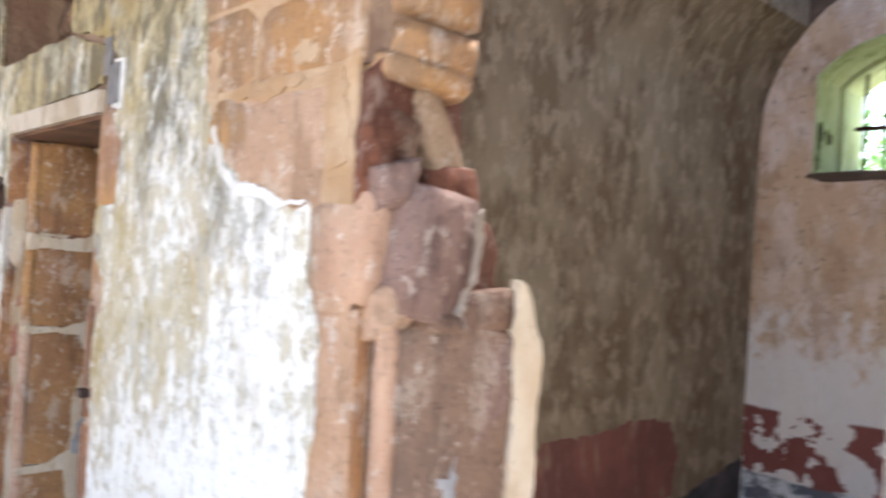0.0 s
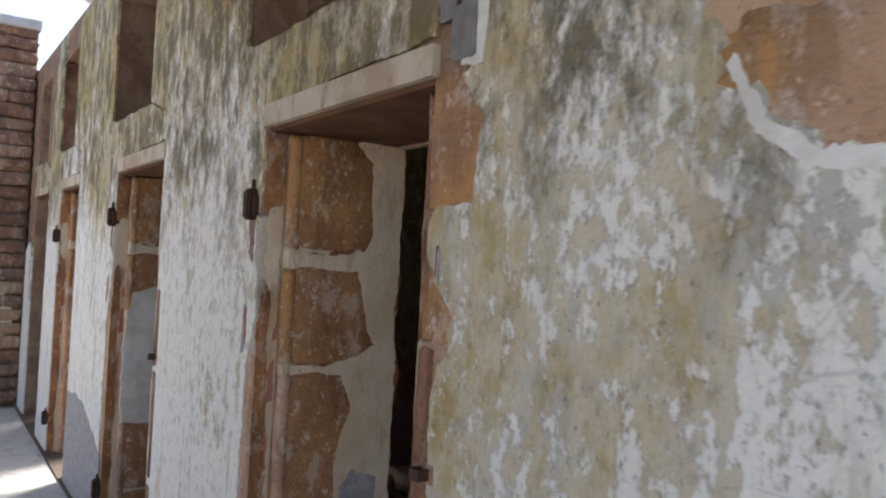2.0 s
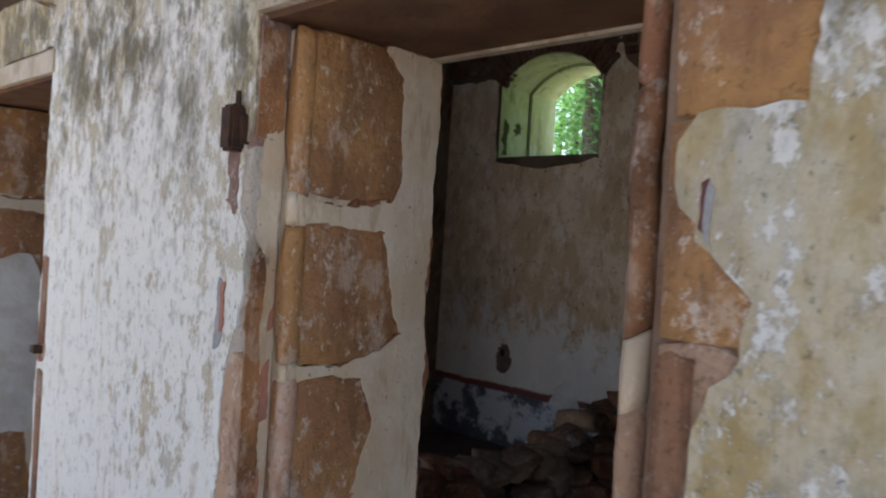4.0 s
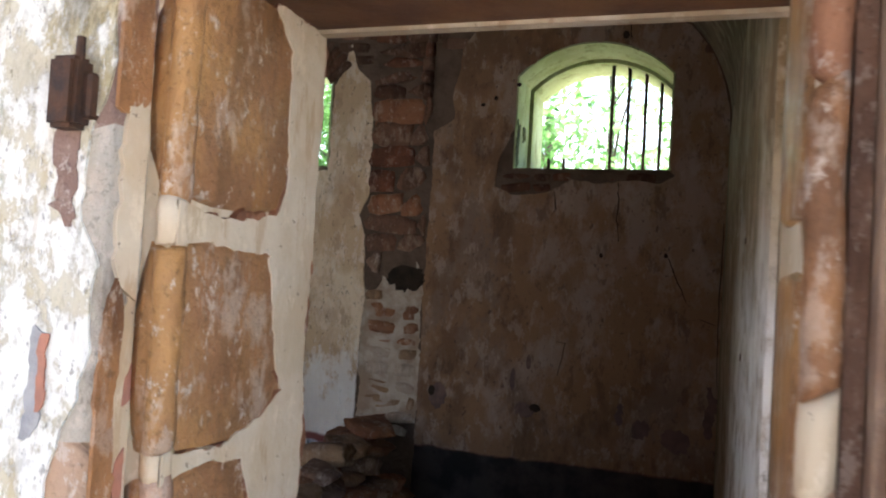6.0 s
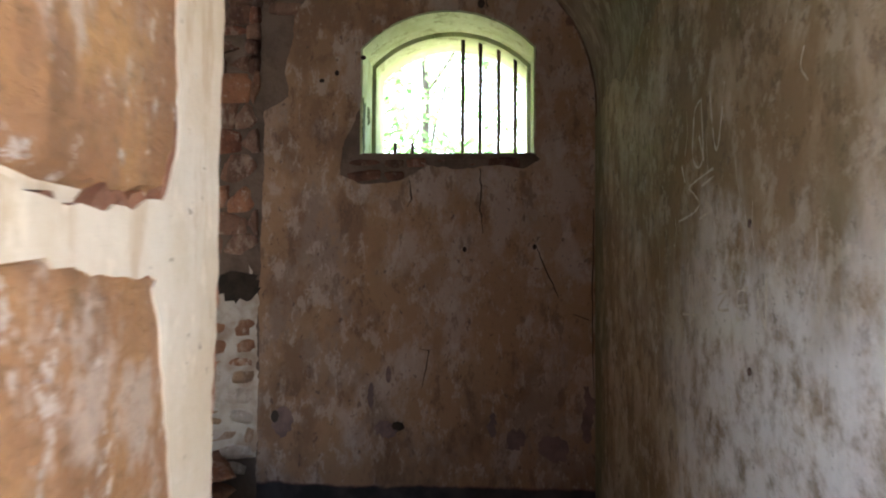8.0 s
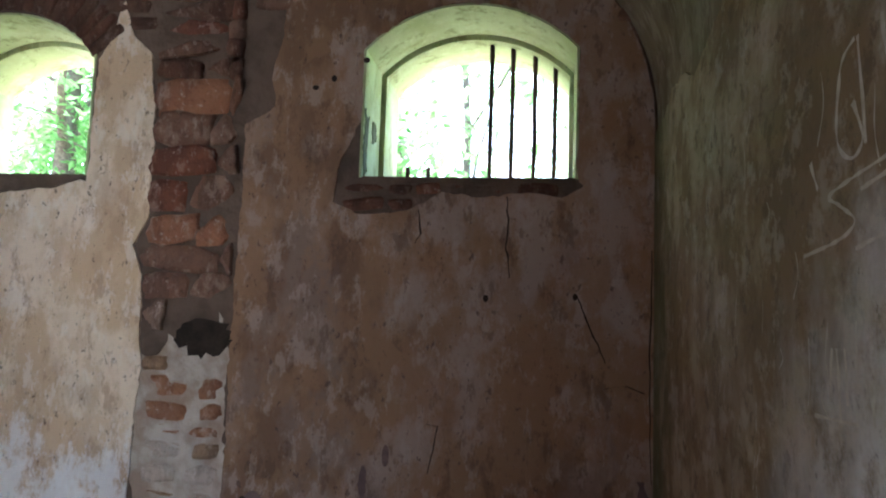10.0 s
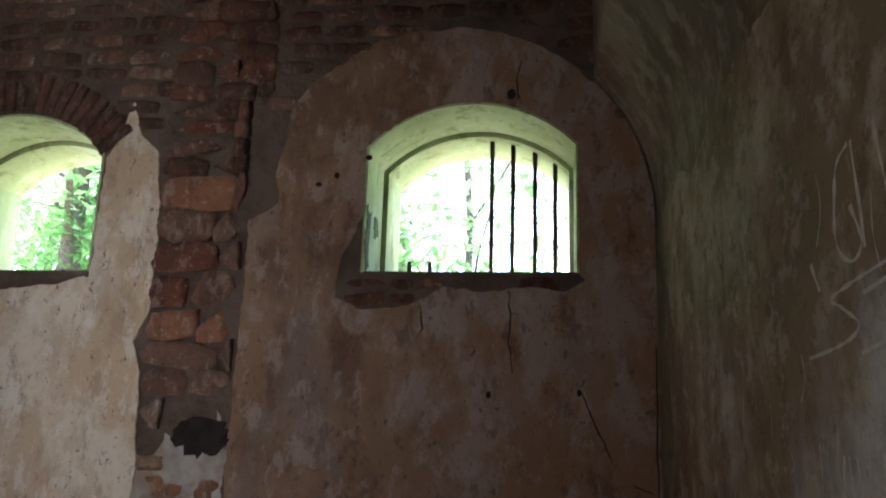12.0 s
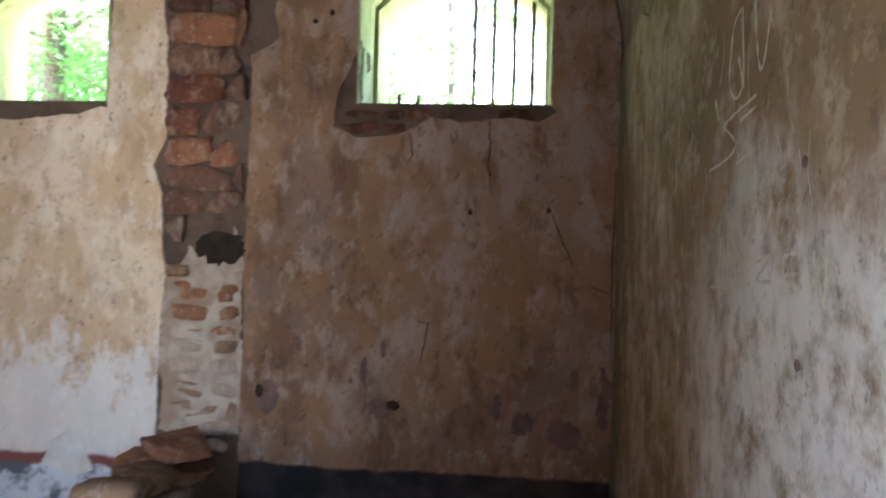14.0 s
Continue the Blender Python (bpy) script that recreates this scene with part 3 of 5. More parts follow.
sheet("patch", [(-1.80, 1.985), (-1.725, 1.98), (-1.72, 2.12), (-1.80, 2.13)], on_y(-0.003), M_WHITE, wall_front, 0.005, 0.008, 99)
for d in (0.0, PITCH):
    sheet("patch", [(-2.968 - d, 1.58), (-2.935 - d, 1.55), (-2.915 - d, 1.69), (-2.96 - d, 1.69)], on_y(-0.002), M_GREYPINK, wall_front, 0.003, 0.012, 100 + d, step=0.008)
    sheet("patch", [(-2.99 - d, 1.25), (-2.958 - d, 1.27), (-2.95 - d, 1.40), (-2.975 - d, 1.41)], on_y(-0.002), M_CEMENT, wall_front, 0.003, 0.011, 101 + d, step=0.008)
    sheet("paint", [(-2.962 - d, 1.29), (-2.948 - d, 1.30), (-2.945 - d, 1.40), (-2.958 - d, 1.40)], on_y(-0.0045), M_SALMON, wall_front, 0.003, 0.008, 102 + d, step=0.008)
sheet("plaster", [(0.07, 0.62), (0.30, 0.60), (0.36, 0.8), (0.33, 1.2), (0.24, 1.36), (0.10, 1.33), (0.06, 1.0)], lambda u, v, w: (-4.955 - w, u, v), M_WHITE, wall_front, 0.012, 0.012, 103)
FRONT_MARKS = (
    ((-0.98, 1.56), (-1.04, 1.46)), ((-1.04, 1.46), (-0.96, 1.48)), ((-1.00, 1.45), (-1.02, 1.38)), ((-0.99, 1.46), (-0.955, 1.35)), ((-0.94, 1.46), (-0.925, 1.38), (-0.88, 1.37)),
    ((-1.09, 1.31), (-0.985, 1.31)), ((-1.06, 1.22), (-0.99, 1.30)), ((-0.93, 1.62), (-0.86, 1.61)), ((-0.93, 1.57), (-0.87, 1.56)), ((-1.03, 1.51), (-0.97, 1.59)),
)
for n, line in enumerate(FRONT_MARKS):
    bm = bmesh.new()
    prev = None
    pts = [(a[0] + (b[0] - a[0]) * i / 8, a[1] + (b[1] - a[1]) * i / 8) for a, b in zip(line, line[1:]) for i in range(9)]
    for i, (u, v) in enumerate(pts):
        q, p = pts[min(i + 1, len(pts) - 1)], pts[max(i - 1, 0)]
        du, dv = q[0] - p[0], q[1] - p[1]
        ln = math.hypot(du, dv) or 1
        wd = 0.0036 * (0.35 + 1.2 * abs(noise.noise((u * 50, v * 50, n))))
        pair = [bm.verts.new((u - k * wd * dv / ln, -0.002, v + k * wd * du / ln)) for k in (-1, 1)]
        if prev:
            bm.faces.new((prev[0], pair[0], pair[1], prev[1]))
        prev = pair
    part("scratch", bm, M_WHITE, wall_front)

# door linings of moulded laterite: a rebate, then the reveal
def roll(name, x, y, r, z0, z1, material, label="", slant=0.0):
    """A worn upright moulding: a rod with a wandering surface."""
    bm = bmesh.new()
    rings = max(3, int((z1 - z0) / 0.025))
    rows_ = []
    for i in range(rings + 1):
        z = z0 + (z1 - z0) * i / rings
        s = 0.96 if i in (0, rings) else 1.0
        w = noise.noise_vector((x * 5, z * 6, 1.0)) * 0.003 + noise.noise_vector((x * 5, z * 31, 4.0)) * 0.003 + noise.noise_vector((x * 5, z * 90, 7.0)) * 0.0015
        rows_.append([bm.verts.new((x + w.x + r * s * math.cos(t * math.pi / 5), y + w.y + r * s * math.sin(t * math.pi / 5), z + slant * math.cos(t * math.pi / 5 + z0 * 9))) for t in range(10)])
    for a, b in zip(rows_, rows_[1:]):
        for t in range(10):
            bm.faces.new((a[t], a[(t + 1) % 10], b[(t + 1) % 10], b[t]))
    bm.faces.new(rows_[0])
    bm.faces.new(rows_[-1])
    return part(name, bm, material, wall_front, label, True)


def jamb(k, blocks, comb):
    a, b = door_x(k)
    part("jamb", boxes((a + 0.001, a + 0.050, 0.078, DEPTH - 0.003, 0, DOOR_TOP - 0.027)), M_JAMBP, wall_front, "cream plastered door rebate")
    strip = [(0.077, 0.0), (0.077, 1.80), (0.05, 1.80)] + [(0.045 + 0.022 * math.sin(z * 9.0 + k), z) for z in (1.7, 1.6, 1.45, 1.3, 1.15, 1.0, 0.8, 0.6, 0.4, 0.2)] + [(0.04, 0.0)]
    sheet("plaster", strip, lambda u, v, w: (a + 0.004 - w, u, v), M_JAMBP, wall_front, 0.004, 0.006, 3.0 + k, step=0.012)
    sheet("groove", [(0.004, 0.0, 0), (0.046, 0.0), (0.050, 0.5), (0.044, 1.0), (0.050, 1.2), (0.040, 1.33), (0.046, 1.42), (0.030, 1.49), (0.012, 1.44), (0.004, 1.30, 0)], lambda u, v, w: (a + 0.0075 - w, u, v), M_MOULD, wall_front, 0.006, 0.006, 120 + k, "dark brown stone laid bare beside the doorway", 0.010)
    sheet("groove", [(0.004, 1.72), (0.030, 1.715), (0.064, 1.735), (0.064, 1.95, 0), (0.004, 1.95, 0)], lambda u, v, w: (a + 0.0075 - w, u, v), M_MOULD, wall_front, 0.006, 0.006, 123 + k, "dark brown stone laid bare beside the doorway", 0.010)
    sheet("plaster", [(0.022, 1.52), (0.034, 1.47), (0.066, 1.45, 0), (0.066, 1.70), (0.050, 1.735), (0.026, 1.725), (0.016, 1.66), (0.026, 1.59)], lambda u, v, w: (a + 0.0085 - w, u, v), M_JAMBP, wall_front, 0.007, 0.006, 121 + k, step=0.010)
    part("jamb", boxes((b - 0.055, b - 0.001, 0.075, DEPTH - 0.003, 0, DOOR_TOP - 0.027)), M_JAMBP, wall_front, "smooth cream plastered door reveal")
    for i, (y0, y1, z0, z1) in enumerate(blocks):
        stone("block", (a + 0.031, (y0 + y1) / 2 - 0.006, (z0 + z1) / 2), (0.07, y1 - y0 + 0.012, z1 - z0), M_STONE, wall_front, i + k, soft=0.13, rough=0.03)
        stone("block", (b - 0.052, 0.245, (z0 + z1) / 2), (0.03, 0.25, z1 - z0 - 0.015), M_STONE, wall_front, i + k + 1, soft=0.10, rough=0.03)
    sheet("plaster", comb, lambda u, v, w: (a + 0.067 - w, u, v), M_JAMBP, wall_front, 0.02, 0.007, 20 + k, step=0.010)
    sheet("stone_edge", comb, lambda u, v, w: (a + 0.0645 - w, u, v), M_FRINGE, wall_front, 0.016, 0.016, 50 + k, "reddish broken edge of the door blocks", 0.012)
    for z0, z1, m in ((0.0, 0.65, M_PINK), (0.65, 1.20, M_PINK), (1.20, 1.238, M_JAMBP), (1.238, 1.532, M_STONE), (1.532, 1.60, M_JAMBP), (1.60, 1.955, M_STONE)):
        roll("moulding", a + 0.047, 0.088, 0.0235, z0, z1, m, "rounded worn arris of the door block", 0.006)
    for i, (y0, y1, z0, z1) in enumerate(((0.050, 0.066, 1.50, 1.60), (0.046, 0.070, 1.10, 1.24), (0.056, 0.074, 1.30, 1.36), (0.044, 0.060, 0.88, 1.0))):
        sheet("paint", [(y0, z0), (y1, z0 + 0.01), (y1 - 0.003, z1), (y0 + 0.004, z1 - 0.02)], lambda u, v, w: (a + 0.006 - w, u, v), M_SALMON, wall_front, 0.003, 0.005, 60 + i + k, "remnant of salmon wash", 0.01)
    part("jamb", boxes((b - 0.024, b - 0.002, 0.056, 0.0725, 0, DOOR_TOP - 0.03)), M_BROWN, wall_front, "brown stone groove beside the door moulding")
    for z0, z1, m in ((0.0, 0.62, M_PEACH), (0.62, 1.31, M_PEACH), (1.31, 1.41, M_JAMBP), (1.41, 1.745, M_MOULD), (1.745, 1.955, M_FRINGE)):
        roll("moulding", b - 0.047, 0.058, 0.021, z0, z1, m, "worn stone door moulding", 0.012)


COMB = [(0.478, 0.0), (0.478, 1.962), (0.30, 1.962), (0.36, 1.90), (0.37, 1.66), (0.34, 1.60), (0.20, 1.585), (0.12, 1.592, 0), (0.073, 1.60, 0), (0.073, 1.535, 0), (0.115, 1.54, 0), (0.16, 1.545), (0.33, 1.53), (0.35, 1.44), (0.37, 1.33), (0.40, 1.29),
        (0.33, 1.25), (0.20, 1.225), (0.12, 1.228, 0), (0.073, 1.235, 0), (0.073, 1.19, 0), (0.12, 1.20, 0), (0.2, 1.205), (0.28, 1.19), (0.32, 1.08), (0.28, 0.92), (0.27, 0.72), (0.18, 0.675, 0), (0.073, 0.67, 0), (0.073, 0.64, 0), (0.25, 0.64), (0.30, 0.4), (0.27, 0.0)]
BLOCKS = [(0.08, 0.38, 1.60, 1.965), (0.08, 0.40, 1.225, 1.55), (0.08, 0.36, 0.66, 1.21), (0.08, 0.36, 0.25, 0.65), (0.08, 0.36, -0.1, 0.24)]
for k in (0, 1, 2):
    jamb(k, BLOCKS, COMB)
# the broken doorway: bare jamb stones, a recess where some have fallen, plaster left at the back
part("jamb", boxes((-0.599, -0.555, 0.075, DEPTH - 0.003, 0, 1.46)), M_CORE, wall_front)
for i, (y0, y1, z0, z1) in enumerate(((0.09, 0.40, 1.06, 1.47), (0.09, 0.40, 0.55, 1.05), (0.09, 0.40, 0.02, 0.54))):
    stone("block", (-0.567, (y0 + y1) / 2, (z0 + z1) / 2), (0.07, y1 - y0, z1 - z0), M_PANEL, wall_front, i + 3, soft=0.08, rough=0.05)
stone("block", (-0.585, 0.32, 1.50), (0.10, 0.16, 0.09), M_BROWN, wall_front, 2, (4, 0, 0), 0.12, 0.06)
# what the fall laid bare: a red-brown hollow between a rounded grey-pink block and slanting broken courses
BROKEN = (((-0.69, 0.16, 1.74), (0.10, 0.30, 0.56), M_RUST, (0, 0, 0), 0.16), ((-0.63, 0.05, 1.62), (0.12, 0.10, 0.22), M_PINK, (-4, 0, 6), 0.16), ((-0.602, 0.165, 1.61), (0.15, 0.20, 0.27), M_GREYPINK, (-8, 4, 6), 0.16),
          ((-0.625, 0.315, 1.59), (0.10, 0.15, 0.20), M_RUST, (10, 0, 8), 0.22), ((-0.635, 0.06, 1.85), (0.10, 0.11, 0.22), M_RUST, (-10, 0, 8), 0.3), ((-0.645, 0.13, 1.83), (0.10, 0.10, 0.20), M_BROWN, (28, 6, 5), 0.3),
          ((-0.63, 0.20, 1.85), (0.09, 0.075, 0.21), M_RUBBLE, (32, 0, 0), 0.22), ((-0.645, 0.255, 1.80), (0.09, 0.07, 0.22), M_STONE_Y, (26, 0, 0), 0.3), ((-0.63, 0.31, 1.72), (0.08, 0.07, 0.12), M_PEACH, (15, 0, 0), 0.3), ((-0.60, 0.09, 1.74), (0.12, 0.13, 0.10), M_GREYPINK, (12, 0, 0), 0.3), ((-0.63, 0.25, 1.74), (0.11, 0.13, 0.11), M_RUST, (12, 0, 0), 0.22), ((-0.625, 0.05, 1.76), (0.10, 0.09, 0.16), M_RUST, (0, 0, 8), 0.3), ((-0.575, 0.08, 1.50), (0.09, 0.10, 0.10), M_PEACH, (0, 0, 0), 0.3), ((-0.565, 0.21, 1.47), (0.08, 0.16, 0.07), M_PANEL, (0, 0, 0), 0.3),
          ((-0.62, 0.15, 1.955), (0.12, 0.24, 0.06), M_STONE_Y, (-3, 0, 0), 0.22), ((-0.615, 0.10, 1.765), (0.10, 0.11, 0.04), M_PALE, (8, 0, 0), 0.3), ((-0.60, 0.34, 1.485), (0.10, 0.16, 0.07), M_GREYPINK, (6, 0, 0), 0.22))
for i, (c, size, m, turn, soft) in enumerate(BROKEN):
    stone("block", c, size, m, wall_front, i, turn, soft, 0.12)
sheet("mortar", [(0.262, 1.70), (0.285, 1.71), (0.288, 1.64), (0.272, 1.56), (0.235, 1.49), (0.222, 1.50), (0.252, 1.57), (0.266, 1.64)], lambda u, v, w: (-0.537 - w, u, v), M_PALE, wall_front, 0.05, 0.008, 130, "pale curved rim of mortar", 0.01)
sheet("stain", [(0.30, 1.24), (0.38, 1.30), (0.385, 1.45), (0.33, 1.44), (0.31, 1.35)], lambda u, v, w: (-0.5305 - w, u, v), M_GREYPINK, wall_front, 0.006, 0.026, 131, "lilac-grey remnant of wash", 0.012)
sheet("stain", [(0.16, 0.98), (0.25, 1.0), (0.27, 1.10), (0.24, 1.22), (0.19, 1.18), (0.20, 1.08)], lambda u, v, w: (-0.531 - w, u, v), M_CEMENT, wall_front, 0.006, 0.02, 132, "lilac-grey remnant of wash", 0.012)
part("jamb", boxes((-0.606, -0.585, 0.028, 0.05, 0, 1.62)), M_MOULD, wall_front, "brown stone groove beside the moulding")
for i, (y0, y1, z0, z1) in enumerate(((0.07, 0.27, 1.97, 2.05), (0.06, 0.28, 2.07, 2.19), (0.07, 0.27, 2.21, 2.4))):
    stone("block", (-0.63, (y0 + y1) / 2, (z0 + z1) / 2), (0.13, y1 - y0, z1 - z0), M_STONE_Y, wall_front, i, (0, 0, 4 * i), 0.10, 0.08)
sheet("plaster", [(0.478, 0.0), (0.478, 1.44), (0.44, 1.53), (0.40, 1.57), (0.385, 1.45), (0.40, 1.3), (0.39, 0.9), (0.41, 0.5), (0.39, 0.0)], lambda u, v, w: (-0.528 - w, u, v), M_JAMBP, wall_front, 0.028, 0.012, 28)
for z0, z1 in ((0.0, 0.605), (0.605, 1.475)):
    roll("moulding", -0.562, 0.072, 0.024, z0, z1, M_PINK, "worn pinkish stone moulding")

# ---------------------------------------------------------------- back wall with its arched windows
WINDOWS = [(-1.26, -0.34), (-3.214, -2.296), (-5.374, -4.454)]
SILL, SPRING, CROWN = 2.19, 2.75, 2.95


def arch(x0, x1, spring, crown, n=14):
    """Points along a segmental arch from x0 to x1."""
    half, rise = (x1 - x0) / 2, crown - spring
    r = (half * half + rise * rise) / (2 * rise)
    a = math.asin(half / r)
    return [((x0 + x1) / 2 + r * math.sin(-a + 2 * a * i / n), crown - r + r * math.cos(-a + 2 * a * i / n)) for i in range(n + 1)]


def arched_layer(bm, y0, y1, holes, x_from, x_to, top):
    """A slab of wall between two depths with arched holes through it."""
    xs = x_from
    for x0, x1, sill, spring, crown in sorted(holes):
        box(bm, xs, x0, y0, y1, 0, top)
        box(bm, x0, x1, y0, y1, 0, sill)
        pts = arch(x0, x1, spring, crown)
        for (ua, va), (ub, vb) in zip(pts, pts[1:]):
            v = [bm.verts.new(p) for p in ((ua, y0, va), (ub, y0, vb), (ub, y0, top), (ua, y0, top), (ua, y1, va), (ub, y1, vb), (ub, y1, top), (ua, y1, top))]
            for f in ((0, 1, 2, 3), (7, 6, 5, 4), (0, 4, 5, 1), (3, 2, 6, 7)):
                bm.faces.new([v[i] for i in f])
        xs = x1
    box(bm, xs, x_to, y0, y1, 0, top)


bm = bmesh.new()
arched_layer(bm, BACK + 0.010, OUT, [(a, b, SILL, SPRING, CROWN) for a, b in WINDOWS], -10.0, 2.6, HIGH)
wall_back = structure("wall_back", bm, M_DARKM, "thick stone back wall with small arched windows", "wall")


def reveal(x0, x1, y0, y1, sill, spring, crown, t):
    """The limewashed lining of a window, t thick, open inside."""
    bm = bmesh.new()
    outer = [(x0, sill)] + arch(x0, x1, spring, crown) + [(x1, sill)]
    inner = [(x0 + t, sill)] + arch(x0 + t, x1 - t, spring - t * 0.3, crown - t) + [(x1 - t, sill)]
    ring = [[bm.verts.new((u, y, v)) for u, v in line] for y in (y0, y1) for line in (outer, inner)]
    for i in range(len(outer) - 1):
        for a, b in ((0, 1), (1, 3), (3, 2), (2, 0)):
            bm.faces.new((ring[a][i], ring[a][i + 1], ring[b][i + 1], ring[b][i]))
    for i in (0, len(outer) - 1):
        bm.faces.new((ring[0][i], ring[1][i], ring[3][i], ring[2][i]))
    return bm


for n, (a, b) in enumerate(WINDOWS):
    part("reveal", reveal(a, b, BACK + 0.004, 4.035, SILL, SPRING, CROWN, 0.010), M_REVEAL, wall_back, "limewashed window reveal with green leaf light painted in")
    part("reveal", reveal(a, b, 4.055, OUT + 0.01, SILL, SPRING, CROWN, 0.030), M_REVEAL, wall_back, "limewashed window reveal with green leaf light painted in")
    bm = boxes((a + 0.012, b - 0.012, BACK + 0.006, OUT + 0.03, SILL - 0.03, SILL + 0.10))
    for v in bm.verts:
        if v.co.z > SILL and v.co.y < BACK + 0.1:
            v.co.z = SILL + 0.004
    part("sill", bm, M_DARKM, wall_back, "dark worn stone window sill")

    for q, (y0, y1, z0, z1) in enumerate(((3.73, 3.80, 2.21, 2.50), (3.86, 3.95, 2.38, 2.47))):
        sheet("moss", [(y0, z0), (y1, z0 + 0.02), (y1 - 0.01, (z0 + z1) / 2), (y1, z1 - 0.02), (y0 + 0.01, z1), (y0, (z0 + z1) / 2)], lambda u, v, w: (a + 0.0135 - w, u, v), M_MOSS, wall_back, 0.004, 0.03, 140 + 7 * n + q, "dark moss on the limewash", 0.012)
back = on_y(BACK)
AX, AR, AZ = -2.865, 0.875, 2.43


def vault_arc(cx, r, z, a0, a1, n=16):
    return [(cx + r * math.cos(radians(a0 + (a1 - a0) * i / n)), z + r * math.sin(radians(a0 + (a1 - a0) * i / n))) for i in range(n + 1)]


# first cell: an arched panel of plaster in two halves round the window
wa, wb = WINDOWS[1]
mid = -2.755
arcw = arch(wa, wb, SPRING, CROWN, 20)
left = [(-3.745, 0.0), (-3.74, 0.6), (-3.735, 1.4), (-3.725, 2.1), (-3.73, 2.42), (-3.60, 2.50), (-3.62, 2.62), (-3.58, 2.80)] + vault_arc(AX, AR, AZ, 143, 97.2, 8) + [(mid, 3.30, 0)]
left += [(p[0], p[1]) for p in reversed(arcw[:11])] + [(wa, 2.45), (-3.24, 2.4), (-3.30, 2.24), (-3.32, 2.08), (-3.2, 2.03), (-3.0, 2.05), (-2.93, 2.08), (-2.86, 2.13), (mid, 2.12, 0), (mid, 0.0, 0)]
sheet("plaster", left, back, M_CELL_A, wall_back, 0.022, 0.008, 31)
right = [(mid, 0.0, 0), (-1.99, 0.0, 0), (-1.99, 2.43)] + vault_arc(AX, AR, AZ, 2, 82.8, 12) + [(mid, 3.30, 0)]
right += [(p[0], p[1]) for p in arcw[10:]] + [(wb, 2.2), (-2.27, 2.16), (-2.36, 2.11), (-2.5, 2.13), (-2.62, 2.11), (mid, 2.12, 0)]
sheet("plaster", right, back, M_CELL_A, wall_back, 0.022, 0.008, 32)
# the next cell: plaster with its vault edge broken off
ca, cb = WINDOWS[2]
arcc = arch(ca, cb, SPRING, CROWN, 20)
sheet("plaster", [(-8.06, 0, 0), (-4.15, 0), (-4.16, 0.7), (-4.14, 1.3), (-4.16, 1.75), (-4.21, 1.88), (-4.15, 2.0), (-4.15, 2.5), (-4.19, 2.75), (-4.28, 2.83), (-4.33, 3.0), (-4.37, 2.86), (-4.44, 2.72), (-4.452, 2.16), (-4.6, 2.13), (-5.0, 2.1), (-5.4, 2.16), (-5.4, 2.8), (-8.06, 2.8, 0)],
      back, M_CELL_C, wall_back, 0.022, 0.008, 33)
# the cell beside the broken doorway
ba, bb = WINDOWS[0]
bx = -0.695
arcb = arch(ba, bb, SPRING, CROWN, 20)
bl = [(-1.57, 0.0, 0), (-1.57, 2.43)] + vault_arc(bx, AR, AZ, 178, 98, 12) + [(-0.80, 3.29, 0)] + [(p[0], p[1]) for p in reversed(arcb[:11])] + [(ba, 2.2), (-1.3, 2.17), (-1.2, 2.14), (-0.80, 2.14, 0), (-0.80, 0, 0)]
sheet("plaster", bl, back, M_CELL_B, wall_back, 0.022, 0.006, 34)
br = [(-0.80, 0, 0), (0.17, 0, 0), (0.17, 2.43)] + vault_arc(bx, AR, AZ, 2, 82, 12) + [(-0.80, 3.29, 0)] + [(p[0], p[1]) for p in arcb[10:]] + [(bb, 2.14), (-0.80, 2.14, 0)]
sheet("plaster", br, back, M_CELL_B, wall_back, 0.022, 0.006, 35)


# ---------------------------------------------------------------- cross walls
def cross_wall(name, x0, x1, label, haunch_left=True, haunch_right=True):
    """A cross wall with the springing of the fallen vaults on its sides."""
    bm = bmesh.new()
    cl, cr = x0 - AR, x1 + AR
    prof = [(x0, 0.0), (x1, 0.0), (x1, AZ)]
    if haunch_right:
        prof += [(cr - AR * math.cos(radians(t)), AZ + AR * math.sin(radians(t))) for t in range(4, 46, 4)] + [(cr - AR * math.cos(radians(44)) + 0.01, HIGH)]
    else:
        prof += [(x1, HIGH)]
    if haunch_left:
        prof += [(cl + AR * math.cos(radians(44)) - 0.01, HIGH)] + [(cl + AR * math.cos(radians(t)), AZ + AR * math.sin(radians(t))) for t in range(44, 3, -4)] + [(x0, AZ)]
    else:
        prof += [(x0, HIGH)]
    n = len(prof)
    x0, x1 = x0 + 0.0, x1 + 0.0
    a = [bm.verts.new((u, DEPTH, v)) for u, v in prof]
    b = [bm.verts.new((u, BACK + 0.015, v)) for u, v in prof]
    for i in range(n):
        bm.faces.new((a[i], a[(i + 1) % n], b[(i + 1) % n], b[i]))
    bm.faces.new(a)
    bm.faces.new(b)
    bm.normal_update()
    bmesh.ops.triangulate(bm, faces=[f for f in bm.faces if len(f.verts) > 4])
    wall = structure(name, bm, M_OLIVE, label, "wall")
    for side, x in ((-1, x0),):
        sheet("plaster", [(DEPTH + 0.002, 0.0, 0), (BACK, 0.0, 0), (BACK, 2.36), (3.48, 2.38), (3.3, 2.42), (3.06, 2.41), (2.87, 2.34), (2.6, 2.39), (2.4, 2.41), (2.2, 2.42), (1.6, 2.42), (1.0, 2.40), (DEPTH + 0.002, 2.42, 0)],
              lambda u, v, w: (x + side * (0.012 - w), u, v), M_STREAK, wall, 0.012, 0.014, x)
    return wall


